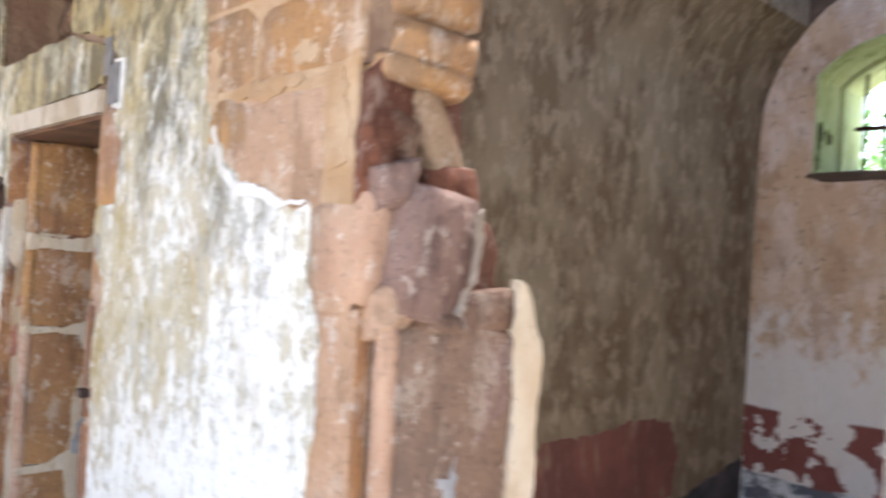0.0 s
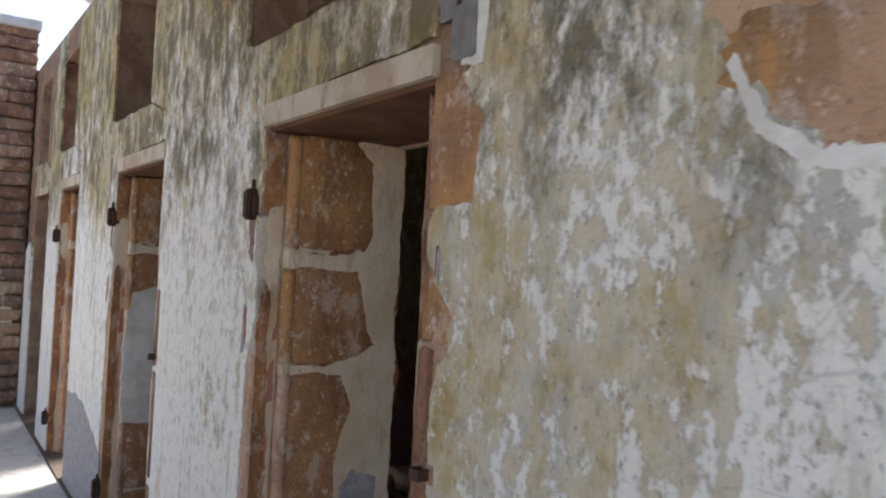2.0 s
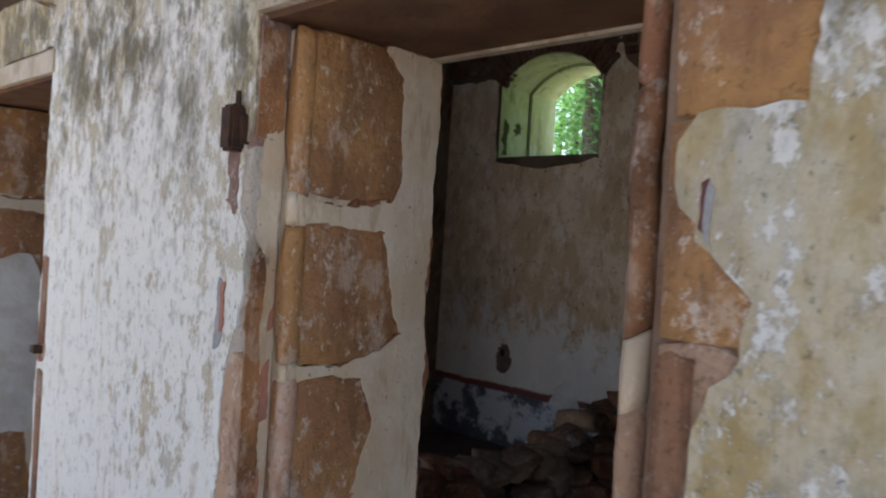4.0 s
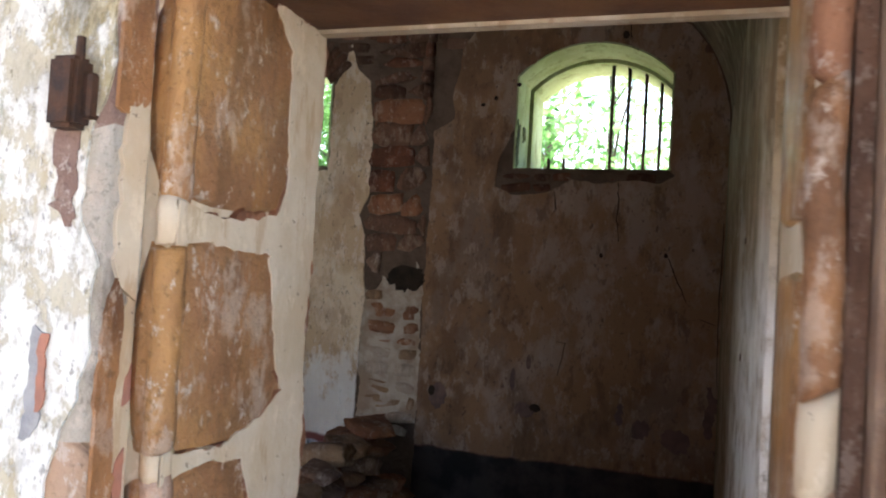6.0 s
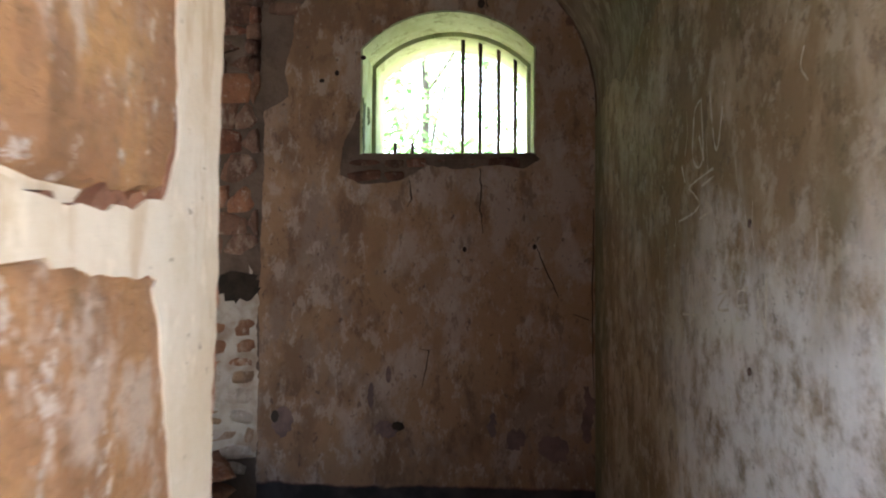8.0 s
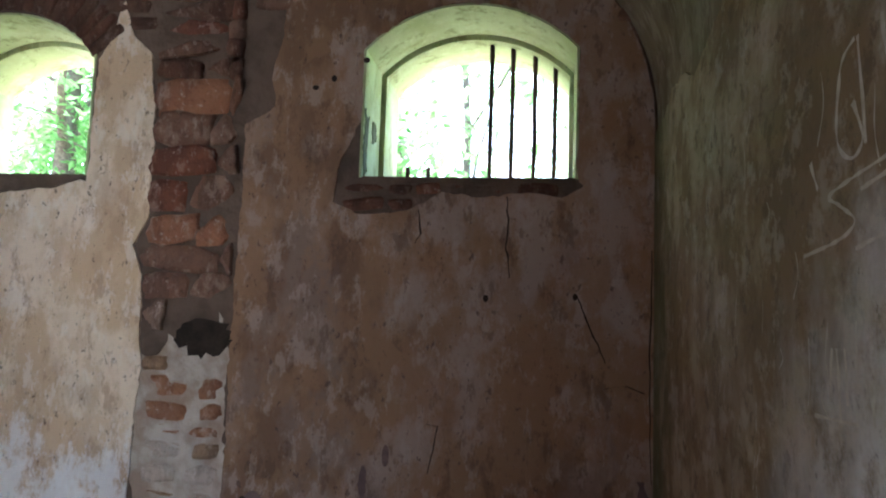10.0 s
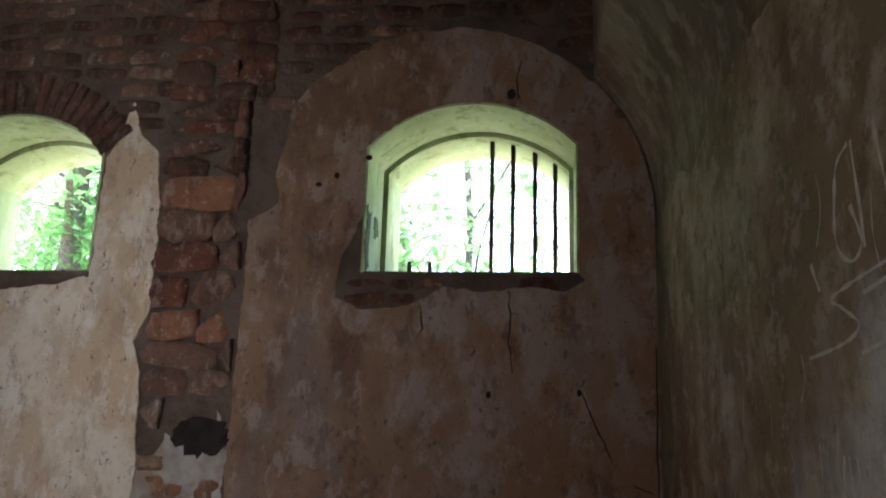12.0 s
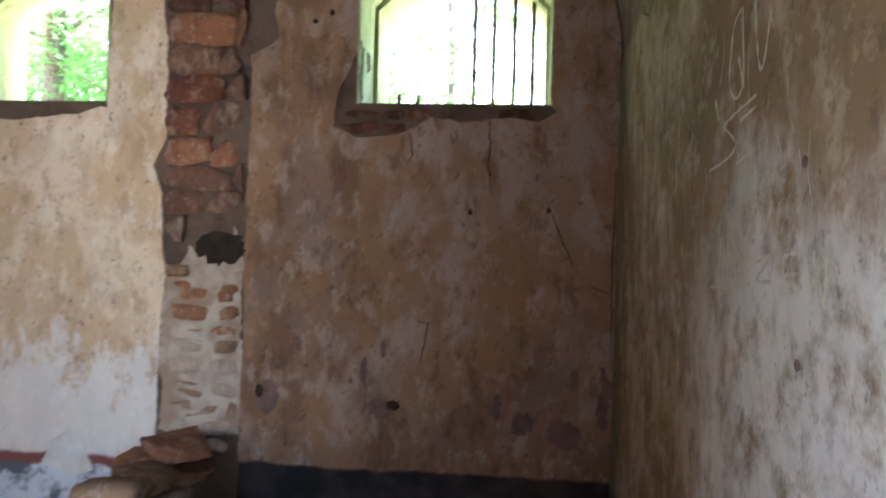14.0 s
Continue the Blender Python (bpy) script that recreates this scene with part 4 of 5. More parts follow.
wall_cross_1 = cross_wall("wall_cross_1", -1.978, -1.57, "streaked plaster cross wall with scratched graffiti")
wall_cross_2 = cross_wall("wall_cross_2", 0.17, 0.59, "plastered cross wall of the end cell", haunch_right=False)
# hidden wall; its gap is added to let low light into the cells
wall_cross_3 = structure("wall_cross_3", boxes((-6.31, -5.90, DEPTH, 0.6, 0, HIGH), (-6.31, -5.90, 1.8, BACK + 0.005, 0, HIGH), (-6.31, -5.90, 0.6, 1.8, 2.1, HIGH), (-6.31, -5.90, 0.6, 1.8, 0, 0.1)), M_OLIVE, "unseen cross wall with a gap added to let light in", "wall")
wall_cross_4 = cross_wall("wall_cross_4", -8.47, -8.06, "plastered cross wall of the roofless cell", haunch_left=False, haunch_right=False)

sheet("paint", [(1.55, 0.40), (2.9, 0.40), (2.95, 0.62), (2.86, 0.80), (2.6, 0.84), (2.1, 0.83), (1.85, 0.82), (1.6, 0.7)], lambda u, v, w: (-1.567 - w, u, v), M_RED, wall_cross_1, 0.003, 0.02, 61, "flaking dark red dado paint")
sheet("paint", [(0.6, 0.0), (3.69, 0.0), (3.69, 0.50), (3.3, 0.44), (2.9, 0.36), (1.5, 0.38), (0.6, 0.3)], lambda u, v, w: (-1.564 - w, u, v), M_BLACK, wall_cross_1, 0.006, 0.02, 62, "worn black dado paint")
# stump of the fallen cross wall: a low run of broken stones
rubble_wall = tagged(part("rubble_wall", boxes((-4.12, -3.80, DEPTH, BACK, 0, 0.28)), M_DARKM), "low stump of a fallen stone cross wall", "wall", kind="structure")
rnd = random.Random(4)
y = 0.6
i = 0
while y < BACK:
    rise = 0.20 * max(0.0, min(1.0, (y - 2.5) / 1.0))
    for x, z in ((-3.78, 0.08), (-3.76, 0.19), (-3.80, 0.30), (-4.10, 0.15), (-4.1, 0.29), (-3.86, 0.36 + rise * 0.5), (-4.03, 0.37 + rise * 0.5), (-3.93, 0.40 + rise)):
        stone("stone", (x + rnd.uniform(-.05, .05), y + rnd.uniform(-.06, .06), z + rnd.uniform(-.03, .03)), (rnd.uniform(.16, .28), rnd.uniform(.18, .30), rnd.uniform(.07, .13)), rnd.choice((M_RUBBLE, M_RUBBLE, M_PANEL, M_ORANGE)), rubble_wall, i, (rnd.uniform(-12, 12), rnd.uniform(-12, 12), rnd.uniform(-40, 40)), 0.30 if i % 3 else 0.16, 0.12)
        i += 1
    y += 0.24

# ---------------------------------------------------------------- yard
wall_end = structure("wall_end", boxes((-9.5, -9.0, -8.0, 0.0, 0, 3.62)), M_CORE, "bare brown laterite end wall with a plaster remnant", "wall")
sheet("plaster", [(-1.6, 0.5), (-0.9, 0.56), (-0.5, 0.62), (-0.18, 0.66), (-0.05, 0.82), (-0.12, 0.98), (-0.22, 1.12), (-0.3, 1.24), (-0.7, 1.26), (-1.2, 1.35), (-1.7, 1.1)], lambda u, v, w: (-8.955 - w, u, v), M_JAMBP, wall_end, 0.05, 0.02, 41)
# unseen dark wall, added to keep yard light off the first cell's back wall
wall_light_block = structure("wall_light_block", boxes((-4.0, -1.0, -3.6, -3.2, 0, 3.6)), M_ROOF, "unseen dark wall added to block light through the doorway", "wall")
wall_yard = structure("wall_yard", boxes((-9.5, 6.0, -8.5, -8.0, 0, 1.3), (6.0, 6.4, -8.5, 0.5, 0, 1.3)), M_FRONT, "low limewashed wall round the yard", "wall")


def beam(name, a, b, w, h, material, label):
    """A squared timber from a to b with slightly rounded arrises."""
    a, b = Vector(a), Vector(b)
    bm = boxes((-w / 2, w / 2, -h / 2, h / 2, 0, (b - a).length))
    bmesh.ops.bevel(bm, geom=bm.edges[:], offset=min(w, h) * 0.12, segments=1, affect="EDGES")
    ob = tagged(part(name, bm, material), label, "beam")
    ob.matrix_basis = Matrix.Translation(a) @ (b - a).to_track_quat("Z", "Y").to_matrix().to_4x4()
    return ob


beam("wall_plate", (-9.0, -6.0, 3.66), (-9.0, 0.02, 3.66), 0.16, 0.10, M_GREYWOOD, "grey timber plate lying on the end wall")
beam("rafter", (-9.0, -1.9, 4.99), (-9.0, 1.1, 3.80), 0.09, 0.12, M_GREYWOOD, "bare grey roof rafter against the sky")


# ---------------------------------------------------------------- iron fittings
def hinge(x, z, h=0.10):
    thing = tagged(new("hinge_pintle"), "rusty black iron hinge pintle set in the door edge", "hinge", "door hinges")
    bm = boxes((-0.024, 0.024, -0.034, 0.02, -h / 2, h / 2))
    bmesh.ops.bevel(bm, geom=bm.edges[:], offset=0.007, segments=2, affect="EDGES")
    part("eye", bm, M_IRON, thing)
    bm = bmesh.new()
    bmesh.ops.create_cone(bm, cap_ends=True, segments=10, radius1=0.007, radius2=0.006, depth=0.035, matrix=pose(0.012, -0.012, h / 2 + 0.012))
    part("pin", bm, M_IRON, thing)
    bm = boxes((0.020, 0.036, -0.016, 0.02, -h / 2 + 0.015, h / 2 - 0.02))
    bmesh.ops.bevel(bm, geom=bm.edges[:], offset=0.004, segments=1, affect="EDGES")
    part("strap", bm, M_IRON, thing)
    thing.location = (x, 0.0, z)
    return thing


first = hinge(-2.932, 1.735)
for k in (0, 1):
    for x, z in ((-2.932, 1.735), (-2.93, 0.25)):
        if k or z < 1:
            copy_thing(first, pose(x - PITCH * k + (0.03 if k else 0), 0.0, z))
copy_thing(first, pose(-7.04, 0.0, 1.63))
copy_thing(first, pose(-7.05, 0.0, 0.25))


def staple(x, z):
    thing = tagged(new("iron_staple"), "small rusted iron lock staple beside the doorway", "staple", "door staples")
    bm = boxes((-0.017, -0.010, -0.03, 0.01, -0.012, 0.012), (0.010, 0.017, -0.03, 0.01, -0.012, 0.012), (-0.010, 0.010, -0.03, -0.022, -0.012, 0.012))
    part("loop", bm, M_IRON, thing)
    bm = boxes((-0.032, 0.032, -0.002, 0.012, -0.022, 0.022))
    bmesh.ops.bevel(bm, geom=bm.edges[:], offset=0.003, segments=1, affect="EDGES")
    part("plate", bm, M_PINK, thing)
    thing.location = (x, 0, z)
    return thing


lock = staple(-1.858, 1.137)
copy_thing(lock, pose(-4.04, 0, 1.1))


# ---------------------------------------------------------------- window bars
def grille(x0, xs, stubs, label):
    thing = tagged(new("window_grille"), label, "grille")
    y = 4.12
    for x in xs + stubs:
        bm = bmesh.new()
        top = SILL + 0.13 if x in stubs else CROWN - 0.03
        n = 2 if x in stubs else 12
        rings = []
        for i in range(n + 1):
            z = SILL + 0.03 + (top - SILL - 0.03) * i / n
            w = noise.noise_vector((x * 9, z * 8, 2.0)) * 0.003
            r = 0.0115 + 0.0025 * noise.noise((x, z * 14, 0))
            rings.append([bm.verts.new((x + w.x + r * math.cos(t * math.pi / 3), y + w.y + r * math.sin(t * math.pi / 3), z)) for t in range(6)])
        for a, b in zip(rings, rings[1:]):
            for t in range(6):
                bm.faces.new((a[t], a[(t + 1) % 6], b[(t + 1) % 6], b[t]))
        bm.faces.new(rings[0])
        bm.faces.new(rings[-1])
        part("bar_stub" if x in stubs else "bar", bm, M_IRON, thing, smooth=True)
    return thing


grille(0, (-2.69, -2.59, -2.485, -2.39), (-3.08, -2.98), "four rusty iron bars still standing in an arched window")
g = grille(0, (-1.13, -1.02, -0.91, -0.8, -0.69, -0.58), (), "rusty iron bars in the arched window")
bm = boxes((-1.18, -0.42, 4.10, 4.14, 2.49, 2.51))
part("cross_bar", bm, M_IRON, g)

# ---------------------------------------------------------------- scratched marks on the cross wall
MARKS = (
    ((1.65, 1.99), (1.70, 1.97), (1.72, 1.91), (1.72, 1.85), (1.67, 1.82), (1.63, 1.84), (1.66, 1.90)), ((1.64, 1.99), (1.62, 1.83)),
    ((1.56, 1.99), (1.54, 1.90), (1.51, 1.84), (1.48, 1.87), (1.46, 1.93)), ((1.53, 1.80), (1.69, 1.79), (1.76, 1.78), (1.72, 1.76), (1.66, 1.73), (1.72, 1.71), (1.88, 1.70)),
    ((1.53, 1.78), (1.64, 1.77)), ((1.57, 1.70), (1.66, 1.69)), ((1.76, 1.55), (1.77, 1.47)), ((1.74, 1.55), (1.73, 1.45)), ((1.71, 1.55), (1.70, 1.47)),
    ((1.84, 1.443), (1.66, 1.447)), ((1.62, 1.51), (1.61, 1.45)), ((1.57, 1.54), (1.56, 1.48)),
    ((1.51, 1.50), (1.43, 1.51), (1.50, 1.47), (1.42, 1.47)), ((1.36, 1.51), (1.36, 1.45)), ((1.36, 1.51), (1.29, 1.52)), ((1.36, 1.48), (1.29, 1.487)), ((1.36, 1.45), (1.32, 1.458)),
    ((1.23, 1.52), (1.23, 1.46)), ((1.23, 1.50), (1.19, 1.44)), ((1.19, 1.44), (1.18, 1.54)), ((1.84, 1.85), (1.81, 1.80)),
)
rn = random.Random(17)
FINE = []
for _ in range(46):
    u, v, h = rn.uniform(0.9, 2.6), rn.uniform(1.1, 2.2), rn.uniform(0.03, 0.12)
    FINE.append(((u, v), (u + rn.uniform(-0.02, 0.02), v - h / 2), (u + rn.uniform(-0.04, 0.04), v - h)))
for n, line in enumerate(MARKS + tuple(FINE)):
    bm = bmesh.new()
    pts = []
    ctrl = [line[0]] + list(line) + [line[-1]]
    for p0, p1, p2, p3 in zip(ctrl, ctrl[1:], ctrl[2:], ctrl[3:]):
        for i in range(7):
            t = i / 7
            pts.append(tuple(0.5 * (2 * b + (c - a) * t + (2 * a - 5 * b + 4 * c - d) * t * t + (3 * b - a - 3 * c + d) * t ** 3) for a, b, c, d in zip(p0, p1, p2, p3)))
    pts.append(line[-1])
    prev = None
    for i, (u, v) in enumerate(pts):
        q = pts[min(i + 1, len(pts) - 1)]
        p = pts[max(i - 1, 0)]
        du, dv = q[0] - p[0], q[1] - p[1]
        ln = math.hypot(du, dv) or 1
        wd = (0.0042 if n < len(MARKS) else 0.0013) * (0.7 + 0.9 * noise.noise((u * 40, v * 40, n)))
        wob = noise.noise((u * 20, v * 20, n + 5)) * 0.004
        pair = [bm.verts.new((-1.9925, u + s * wd * 1.6 * -dv / ln + wob, v + s * wd * du / ln)) for s in (-1, 1)]
        if prev:
            bm.faces.new((prev[0], pair[0], pair[1], prev[1]))
        prev = pair
    part("scratch", bm, M_SCRATCH, wall_cross_1)

# ---------------------------------------------------------------- greenery behind the cells
def tree(name, x, y, h, r, label, seed, leaves):
    rn = random.Random(seed)
    thing = tagged(new(name), label, "tree", "trees behind the cells")
    bm = bmesh.new()

    def limb(p, q, ra, rb, n=6):
        rings = []
        for i in range(n + 1):
            c = Vector(p).lerp(Vector(q), i / n) + noise.noise_vector((seed + i * 0.7, p[0], p[2])) * 0.1 * (i > 0)
            rad = ra + (rb - ra) * i / n
            rings.append([bm.verts.new((c.x + rad * math.cos(t * math.pi / 4), c.y + rad * math.sin(t * math.pi / 4), c.z)) for t in range(8)])
        for a, b in zip(rings, rings[1:]):
            for t in range(8):
                bm.faces.new((a[t], a[(t + 1) % 8], b[(t + 1) % 8], b[t]))

    limb((0, 0, -0.05), (0.1, 0, h * 0.75), r, r * 0.5)
    tips = []
    for i in range(9):
        a, z = rn.uniform(0, 6.28), h * rn.uniform(0.3, 0.75)
        q = (math.cos(a) * h * 0.3, math.sin(a) * h * 0.3, z + h * rn.uniform(0.0, 0.28))
        limb((0.05, 0, z), q, r * 0.35, r * 0.08, 4)
        tips.append(q)
    part("trunk", bm, M_BARK, thing, smooth=True)
    bm = bmesh.new()
    for _ in range(leaves):
        t = Vector(rn.choice(tips)) + Vector((rn.gauss(0, 1), rn.gauss(0, 1), rn.gauss(0, 0.8))) * h * 0.09
        leaf(bm, t, rn, 0.085)
    part("crown", bm, M_LEAF, thing)
    thing.location = (x, y, 0)
    return thing


def leaf(bm, c, rn, size):
    m = Euler((rn.uniform(-0.9, 0.9), rn.uniform(-0.9, 0.9), rn.uniform(0, 6.28))).to_matrix()
    s = size * rn.uniform(0.6, 1.3)
    v = [bm.verts.new(c + m @ Vector(p)) for p in ((-s, 0, 0), (-0.2 * s, 0.38 * s, 0.08 * s), (s, 0, -0.15 * s), (-0.2 * s, -0.38 * s, 0.08 * s))]
    bm.faces.new(v)


tree("tree", -9.2, 10.5, 7.5, 0.22, "slender grey-barked tree with a loose green crown", 3, 4500)
tree("tree", -6.3, 12.5, 9.0, 0.15, "tall forest tree with a high leafy crown", 5, 4500)
tree("tree", 2.4, 14.0, 8.0, 0.2, "young leafy tree behind the cells", 7, 4500)
tree("tree", -4.2, 9.5, 5.0, 0.12, "young sapling with bright green leaves", 9, 5000)
tree("tree", -3.6, 10.8, 6.8, 0.09, "young sapling with bright green leaves", 15, 3800)
tree("tree", 0.8, 8.5, 5.0, 0.10, "young sapling with bright green leaves", 13, 5000)
for n, (x, y, h) in enumerate(((-10.6, 12.0, 6.6), (-9.0, 13.0, 7.2), (-12.0, 13.5, 7.0), (-8.0, 10.5, 5.6))):
    tree("tree", x, y, h, 0.10, "thin-stemmed leafy tree in the undergrowth", 20 + n, 4200)
rn = random.Random(2)
bm = bmesh.new()
for _ in range(260):
    c = Vector((rn.uniform(-15, 4), rn.uniform(8.5, 15), 0))
    hh = rn.uniform(1.2, 3.4) * (0.6 if -3.4 < c.x < -0.6 else 1.0)
    for _ in range(150):
        p = c + Vector((rn.gauss(0, 0.45), rn.gauss(0, 0.45), abs(rn.gauss(hh * 0.5, hh * 0.35))))
        leaf(bm, p, rn, 0.075)
shrubs = tagged(part("shrubs", bm, M_LEAF), "dense sunlit green undergrowth behind the cells", "shrubs", kind="stuff")

# ---------------------------------------------------------------- bare masonry of the back wall, piece by piece
rn = random.Random(8)
# toothing of the fallen cross wall
z, i = 0.5, 0
while z < 3.66:
    flush = z < 1.42          # bedded nearly flush in pale mortar below, bare and rough above
    h = rn.uniform(0.07, 0.125) if flush else rn.uniform(0.10, 0.17) if z < 2.5 else rn.uniform(0.08, 0.11)
    x, end = -4.145 + (rn.uniform(0, 0.06) if flush else 0), -3.66 if z > 2.9 else -3.755
    while x < end - 0.05:
        w = min(rn.uniform(0.12, 0.27) if flush else rn.uniform(0.10, 0.34), end - x)
        hole = abs(x + w / 2 + 3.86) < 0.17 and abs(z + h / 2 - 1.48) < 0.12
        if not hole:
            m = rn.choice((M_ORANGE, M_ORANGE, M_RUBBLE) if z > 1.0 else (M_PALE, M_PALE, M_RUBBLE)) if flush else rn.choice((M_FRINGE, M_BROWN, M_BROWN, M_RUST, M_PANEL) if z < 2.5 else (M_BRICK, M_BRICK, M_RUST, M_BROWN))
            tall = rn.uniform(0.62, 0.95) if flush else rn.uniform(0.80, 1.15)
            deep = BACK + (0.051 if flush else 0.034) + rn.uniform(-0.008, 0.008)
            stone("stone", (x + w / 2, deep, z + h / 2), (w * (0.95 if flush else 1.04), 0.10, h * tall), m, wall_back, i, (rn.uniform(-4, 4), rn.uniform(-8, 8), 0), 0.24 if flush or i % 2 else 0.30, 0.15)
        x += w + (rn.uniform(0.02, 0.05) if flush else 0)
        i += 1
    z += h
# the dark inside of a recess, painted as a flat sheet
sheet("hollow", [(-3.865 + 0.115 * math.cos(t * math.pi / 6), 1.485 + 0.085 * math.sin(t * math.pi / 6)) for t in range(12)], on_y(BACK - 0.001), M_HOLE_SHADE, wall_back, 0.012, 0.03, 52)
sheet("mortar", [(-4.15, 0.6), (-3.745, 0.6), (-3.74, 1.42), (-3.80, 1.60), (-3.90, 1.44), (-4.02, 1.50), (-4.10, 1.36), (-4.15, 1.42)], on_y(BACK + 0.007), M_MORTAR, wall_back, 0.01, 0.02, 51)
sheet("mortar", [(-4.15, 1.30), (-3.745, 1.30), (-3.73, 2.5), (-3.75, 2.7), (-4.0, 2.6), (-4.15, 2.7)], on_y(BACK + 0.012), M_CORE, wall_back, 0.01, 0.01, 53)
# brickwork above the fallen vaults and round the windows
z, i = 2.42, 0
while z < 3.66:
    x = -5.9 + rn.uniform(-0.1, 0)
    while x < -1.95:
        w = rn.uniform(0.17, 0.26)
        cx, cz = x + w / 2, z + 0.042
        in_a = (cx > -3.8 and (cz < AZ + 0.12 or math.hypot(cx - AX, cz - AZ) < AR + 0.03)) or (-4.15 < cx < -3.66)
        in_c = cz < 2.85 and cx < -4.15 or (abs(cx + 4.914) < 0.52 and cz < 3.12)
        if not in_a and not in_c:
            stone("brick", (cx, BACK + 0.035 + rn.uniform(-0.008, 0.008), cz), (w - 0.014, 0.07, 0.070 * rn.uniform(0.75, 1.1)), rn.choice((M_BRICK, M_BRICK, M_BROWN)), wall_back, i, (0, rn.uniform(-5, 5), 0), 0.22, 0.09)
        x += w
        i += 1
    z += 0.085
# broken bricks under the sill of the first window
x = -3.29
while x < -2.32:
    w = rn.uniform(0.10, 0.20)
    for z in (2.075, 2.145):
        if z > 2.1 or x < -2.98:
            stone("brick", (x + w / 2, BACK + 0.036 + rn.uniform(-0.006, 0.01), z), (w - 0.012, 0.06, rn.uniform(0.045, 0.062)), rn.choice((M_BRICK, M_BRICK, M_RUST)), wall_back, i, (0, rn.uniform(-8, 8), 0), 0.24, 0.10)
            i += 1
    x += w
# the brick arch over the bare window
for n in range(21):
    a = radians(52 - 104 * n / 20)
    r = 0.64
    stone("brick", (-4.914 + math.sin(a) * r, BACK + 0.03, 2.94 - 0.62 + 0.10 + math.cos(a) * r), (0.052, 0.07, 0.20), M_BRICK, wall_back, n, (0, math.degrees(a), 0), 0.16, 0.05)
# the walled-up light over the first door
part("infill", boxes((-3.12, -2.22, 0.30, DEPTH - 0.004, 2.272, 2.998)), M_DARKM, wall_front, "rough masonry filling the light over the door")
z = 2.275
while z < 2.97:
    x, h = -3.11 + rn.uniform(-0.05, 0), rn.uniform(0.09, 0.15)
    while x < -2.26:
        w = rn.uniform(0.14, 0.28)
        stone("stone", (min(x + w / 2, -2.23 - w / 2), 0.285 + rn.uniform(-0.03, 0.02), z + h / 2), (w - 0.012, 0.12, h - 0.01), rn.choice((M_BROWN, M_BROWN, M_RUST, M_PANEL)), wall_front, i, (0, rn.uniform(-5, 5), 0), 0.24, 0.10)
        x += w
        i += 1
    z += h
# laterite courses of the end wall
z, i = 0.02, 0
while z < 3.58:
    y = -1.6 + rn.uniform(0, 0.12)
    while y < -0.02:
        w = rn.uniform(0.22, 0.46)
        if not (0.55 < z < 1.2 and -1.55 < y + w / 2 < -0.2):
            stone("block", (-8.975 + rn.uniform(-0.012, 0.012), min(y + w / 2, -w / 2), z + 0.065), (0.07, w - 0.004, rn.uniform(0.105, 0.128)), rn.choice((M_PANEL, M_PANEL, M_BROWN, M_BROWN, M_RUBBLE)), wall_end, i, (rn.uniform(-2, 2), 0, 0), 0.24, 0.10)
        y += w
        i += 1
    z += 0.13

# sockets, pits and cracks in the back wall of the first cell; hole and crack shade is painted on flat pieces
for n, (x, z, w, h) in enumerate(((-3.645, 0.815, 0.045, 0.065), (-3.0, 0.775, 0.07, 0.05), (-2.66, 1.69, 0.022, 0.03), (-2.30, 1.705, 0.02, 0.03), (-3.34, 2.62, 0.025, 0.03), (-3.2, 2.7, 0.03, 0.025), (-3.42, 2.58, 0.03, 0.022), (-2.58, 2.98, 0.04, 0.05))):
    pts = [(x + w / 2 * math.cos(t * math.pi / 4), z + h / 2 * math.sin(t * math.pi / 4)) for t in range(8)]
    sheet("socket", pts, on_y(BACK - 0.003), M_HOLE_SHADE, wall_back, 0.003, 0.006, 70 + n, step=0.01)
for n, (x, z, w, h) in enumerate(((-3.60, 0.79, 0.11, 0.16), (-3.06, 0.755, 0.13, 0.10), (-2.51, 0.79, 0.05, 0.13), (-2.39, 0.72, 0.10, 0.12), (-2.2, 0.68, 0.15, 0.13), (-3.05, 1.04, 0.03, 0.09), (-3.14, 0.93, 0.035, 0.14), (-2.03, 0.85, 0.05, 0.3))):
    pts = [(x + w / 2 * math.cos(t * math.pi / 5), z + h / 2 * math.sin(t * math.pi / 5)) for t in range(10)]
    sheet("scar", pts, on_y(BACK - 0.002), M_PIT, wall_back, 0.002, 0.022, 80 + n, step=0.014)
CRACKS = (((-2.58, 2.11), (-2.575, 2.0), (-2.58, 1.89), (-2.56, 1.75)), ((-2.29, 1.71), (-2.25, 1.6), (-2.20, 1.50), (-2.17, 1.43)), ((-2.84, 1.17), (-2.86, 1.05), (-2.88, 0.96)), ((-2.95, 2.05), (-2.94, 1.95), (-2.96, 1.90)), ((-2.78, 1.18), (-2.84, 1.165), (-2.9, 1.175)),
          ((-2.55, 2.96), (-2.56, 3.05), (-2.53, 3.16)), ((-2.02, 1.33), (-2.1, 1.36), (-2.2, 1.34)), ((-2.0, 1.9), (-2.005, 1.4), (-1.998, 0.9)))
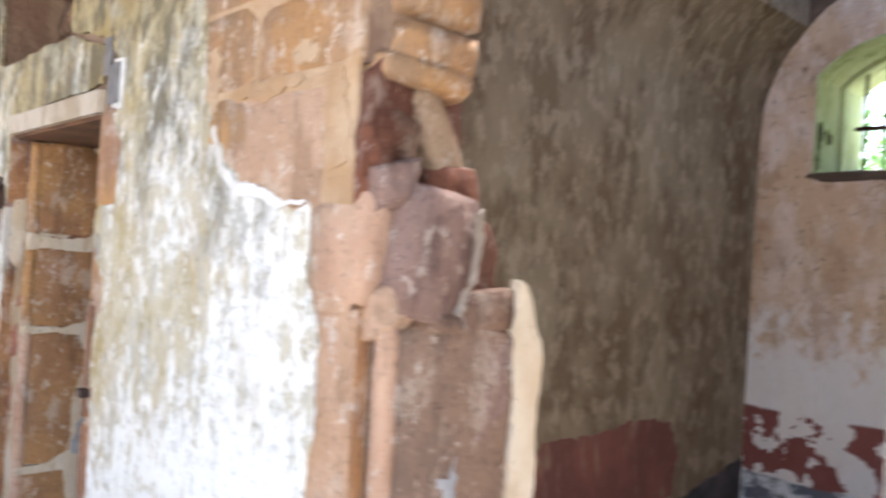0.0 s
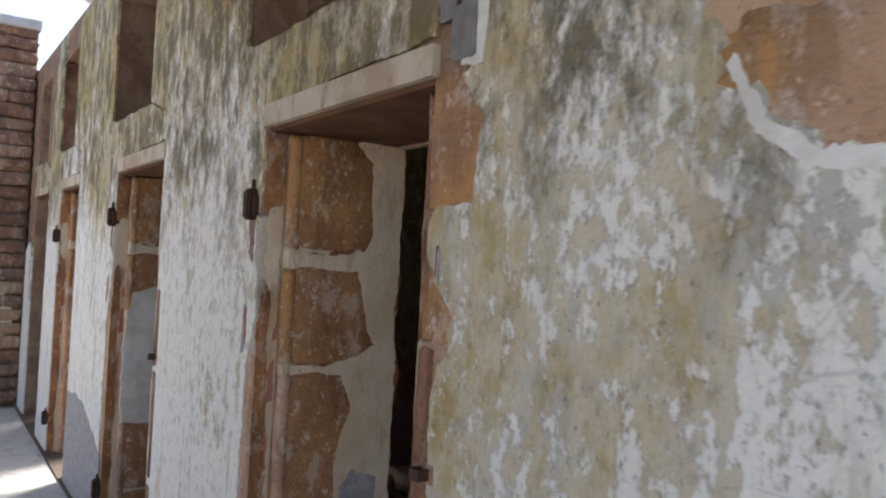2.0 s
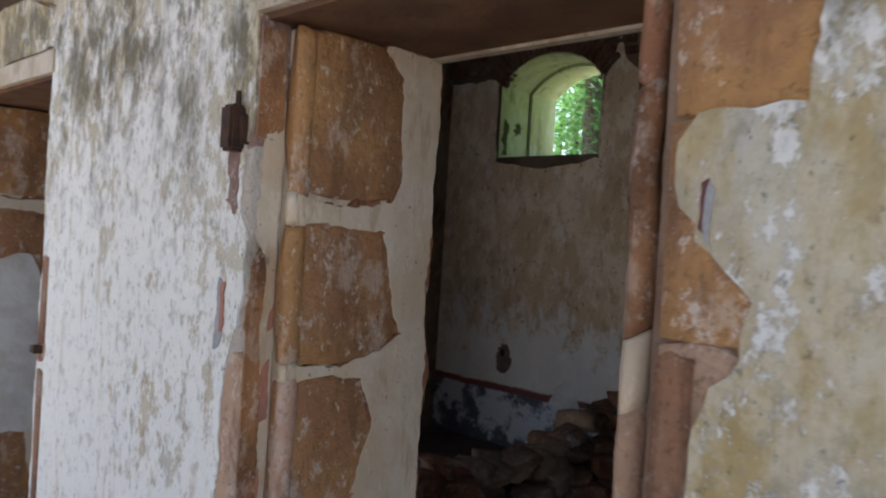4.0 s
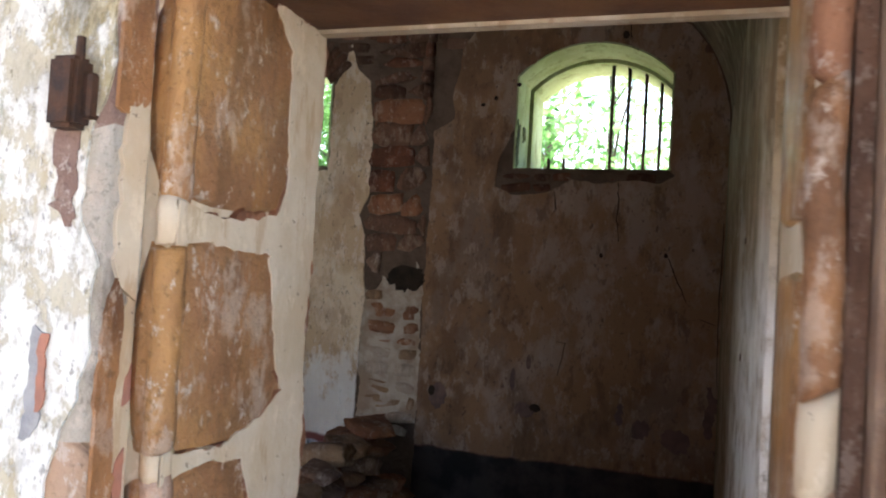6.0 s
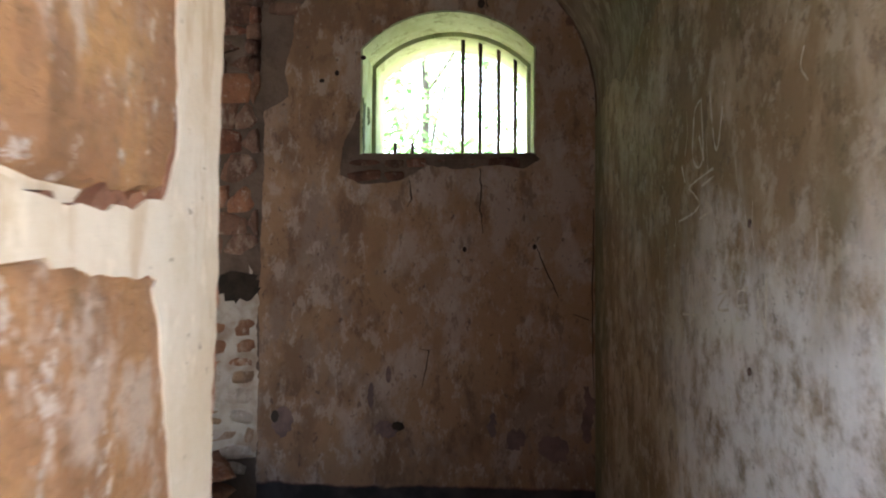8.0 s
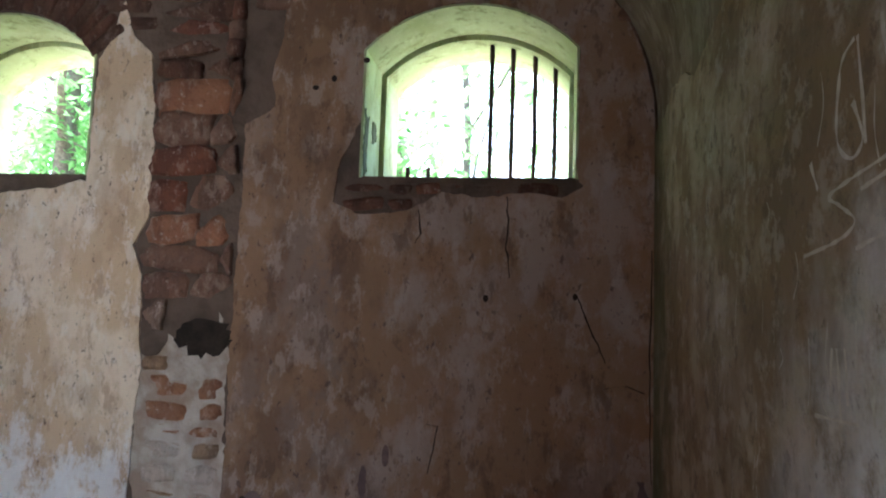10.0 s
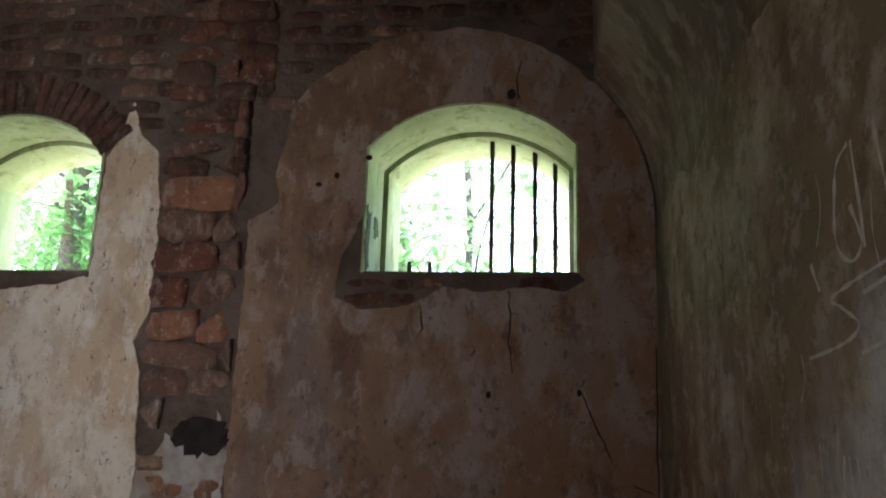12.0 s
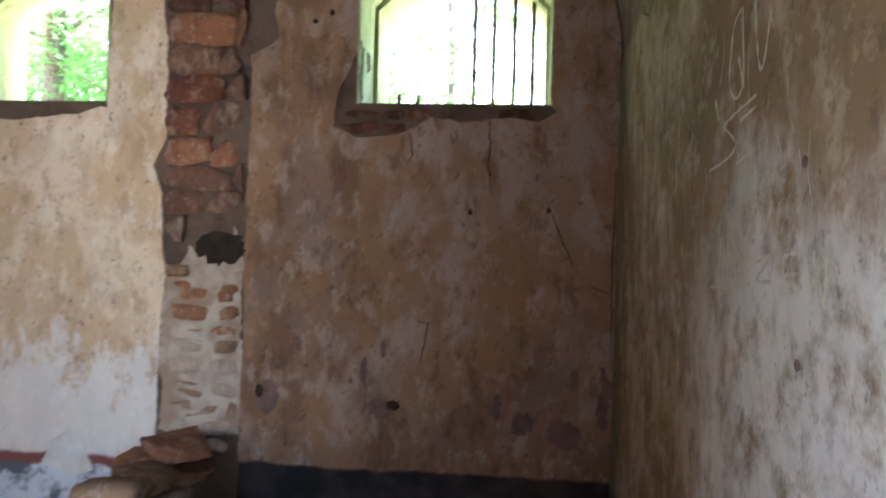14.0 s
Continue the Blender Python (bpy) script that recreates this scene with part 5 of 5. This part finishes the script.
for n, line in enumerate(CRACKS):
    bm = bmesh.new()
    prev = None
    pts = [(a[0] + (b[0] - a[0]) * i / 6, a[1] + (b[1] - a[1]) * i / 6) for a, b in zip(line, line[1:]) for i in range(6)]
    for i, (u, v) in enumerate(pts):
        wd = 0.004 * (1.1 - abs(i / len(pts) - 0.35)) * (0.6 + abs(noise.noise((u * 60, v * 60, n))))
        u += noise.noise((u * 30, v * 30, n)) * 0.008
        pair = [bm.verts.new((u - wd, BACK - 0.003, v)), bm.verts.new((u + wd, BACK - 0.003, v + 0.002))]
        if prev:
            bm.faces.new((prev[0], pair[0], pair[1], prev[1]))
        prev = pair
    part("crack", bm, M_HOLE_SHADE, wall_back)
sheet("lime_patch", [(-4.74, 0.40), (-4.70, 0.52), (-4.61, 0.59), (-4.52, 0.53), (-4.47, 0.39), (-4.6, 0.36)], on_y(BACK - 0.004), M_WHITE, wall_back, 0.004, 0.012, 91)

# weathered grey foot of the far piers, and a lilac-grey remnant in the door reveal
sheet("paint", [(-6.20, 0.0, 0), (-5.06, 0.0), (-5.07, 0.42), (-5.3, 0.50), (-5.7, 0.62), (-6.2, 0.60, 0)], on_y(-0.003), M_CEMENT, wall_front, 0.004, 0.012, 105, "grey weathered foot of the wall")
sheet("paint", [(-4.06, 0.0, 0), (-3.0, 0.0), (-3.1, 0.16), (-3.6, 0.22), (-4.06, 0.36, 0)], on_y(-0.003), M_CEMENT, wall_front, 0.004, 0.012, 106, "grey weathered foot of the wall")
sheet("paint", [(0.28, 0.70), (0.42, 0.69), (0.43, 0.84), (0.34, 0.88), (0.29, 0.82)], lambda u, v, w: (-2.801 - w, u, v), M_CEMENT, wall_front, 0.003, 0.01, 107)
sheet("socket", [(-5.2 + 0.02 * math.cos(t * math.pi / 4), 0.70 + 0.03 * math.sin(t * math.pi / 4)) for t in range(8)], on_y(BACK - 0.004), M_HOLE_SHADE, wall_back, 0.003, 0.004, 108, step=0.01)
sheet("scar", [(-5.19 + 0.08 * math.cos(t * math.pi / 5), 0.66 + 0.12 * math.sin(t * math.pi / 5)) for t in range(10)], on_y(BACK - 0.002), M_PIT, wall_back, 0.002, 0.02, 109, step=0.014)
# two small holes, their dark inside painted as flat discs
for n, (y, z) in enumerate(((1.29, 1.35), (1.28, 1.65))):
    sheet("socket", [(y + 0.009 * math.cos(t * math.pi / 4), z + 0.009 * math.sin(t * math.pi / 4)) for t in range(8)], lambda u, v, w: (-1.993 + w, u, v), M_PIT, wall_cross_1, 0.003, 0.002, 110 + n, step=0.01)
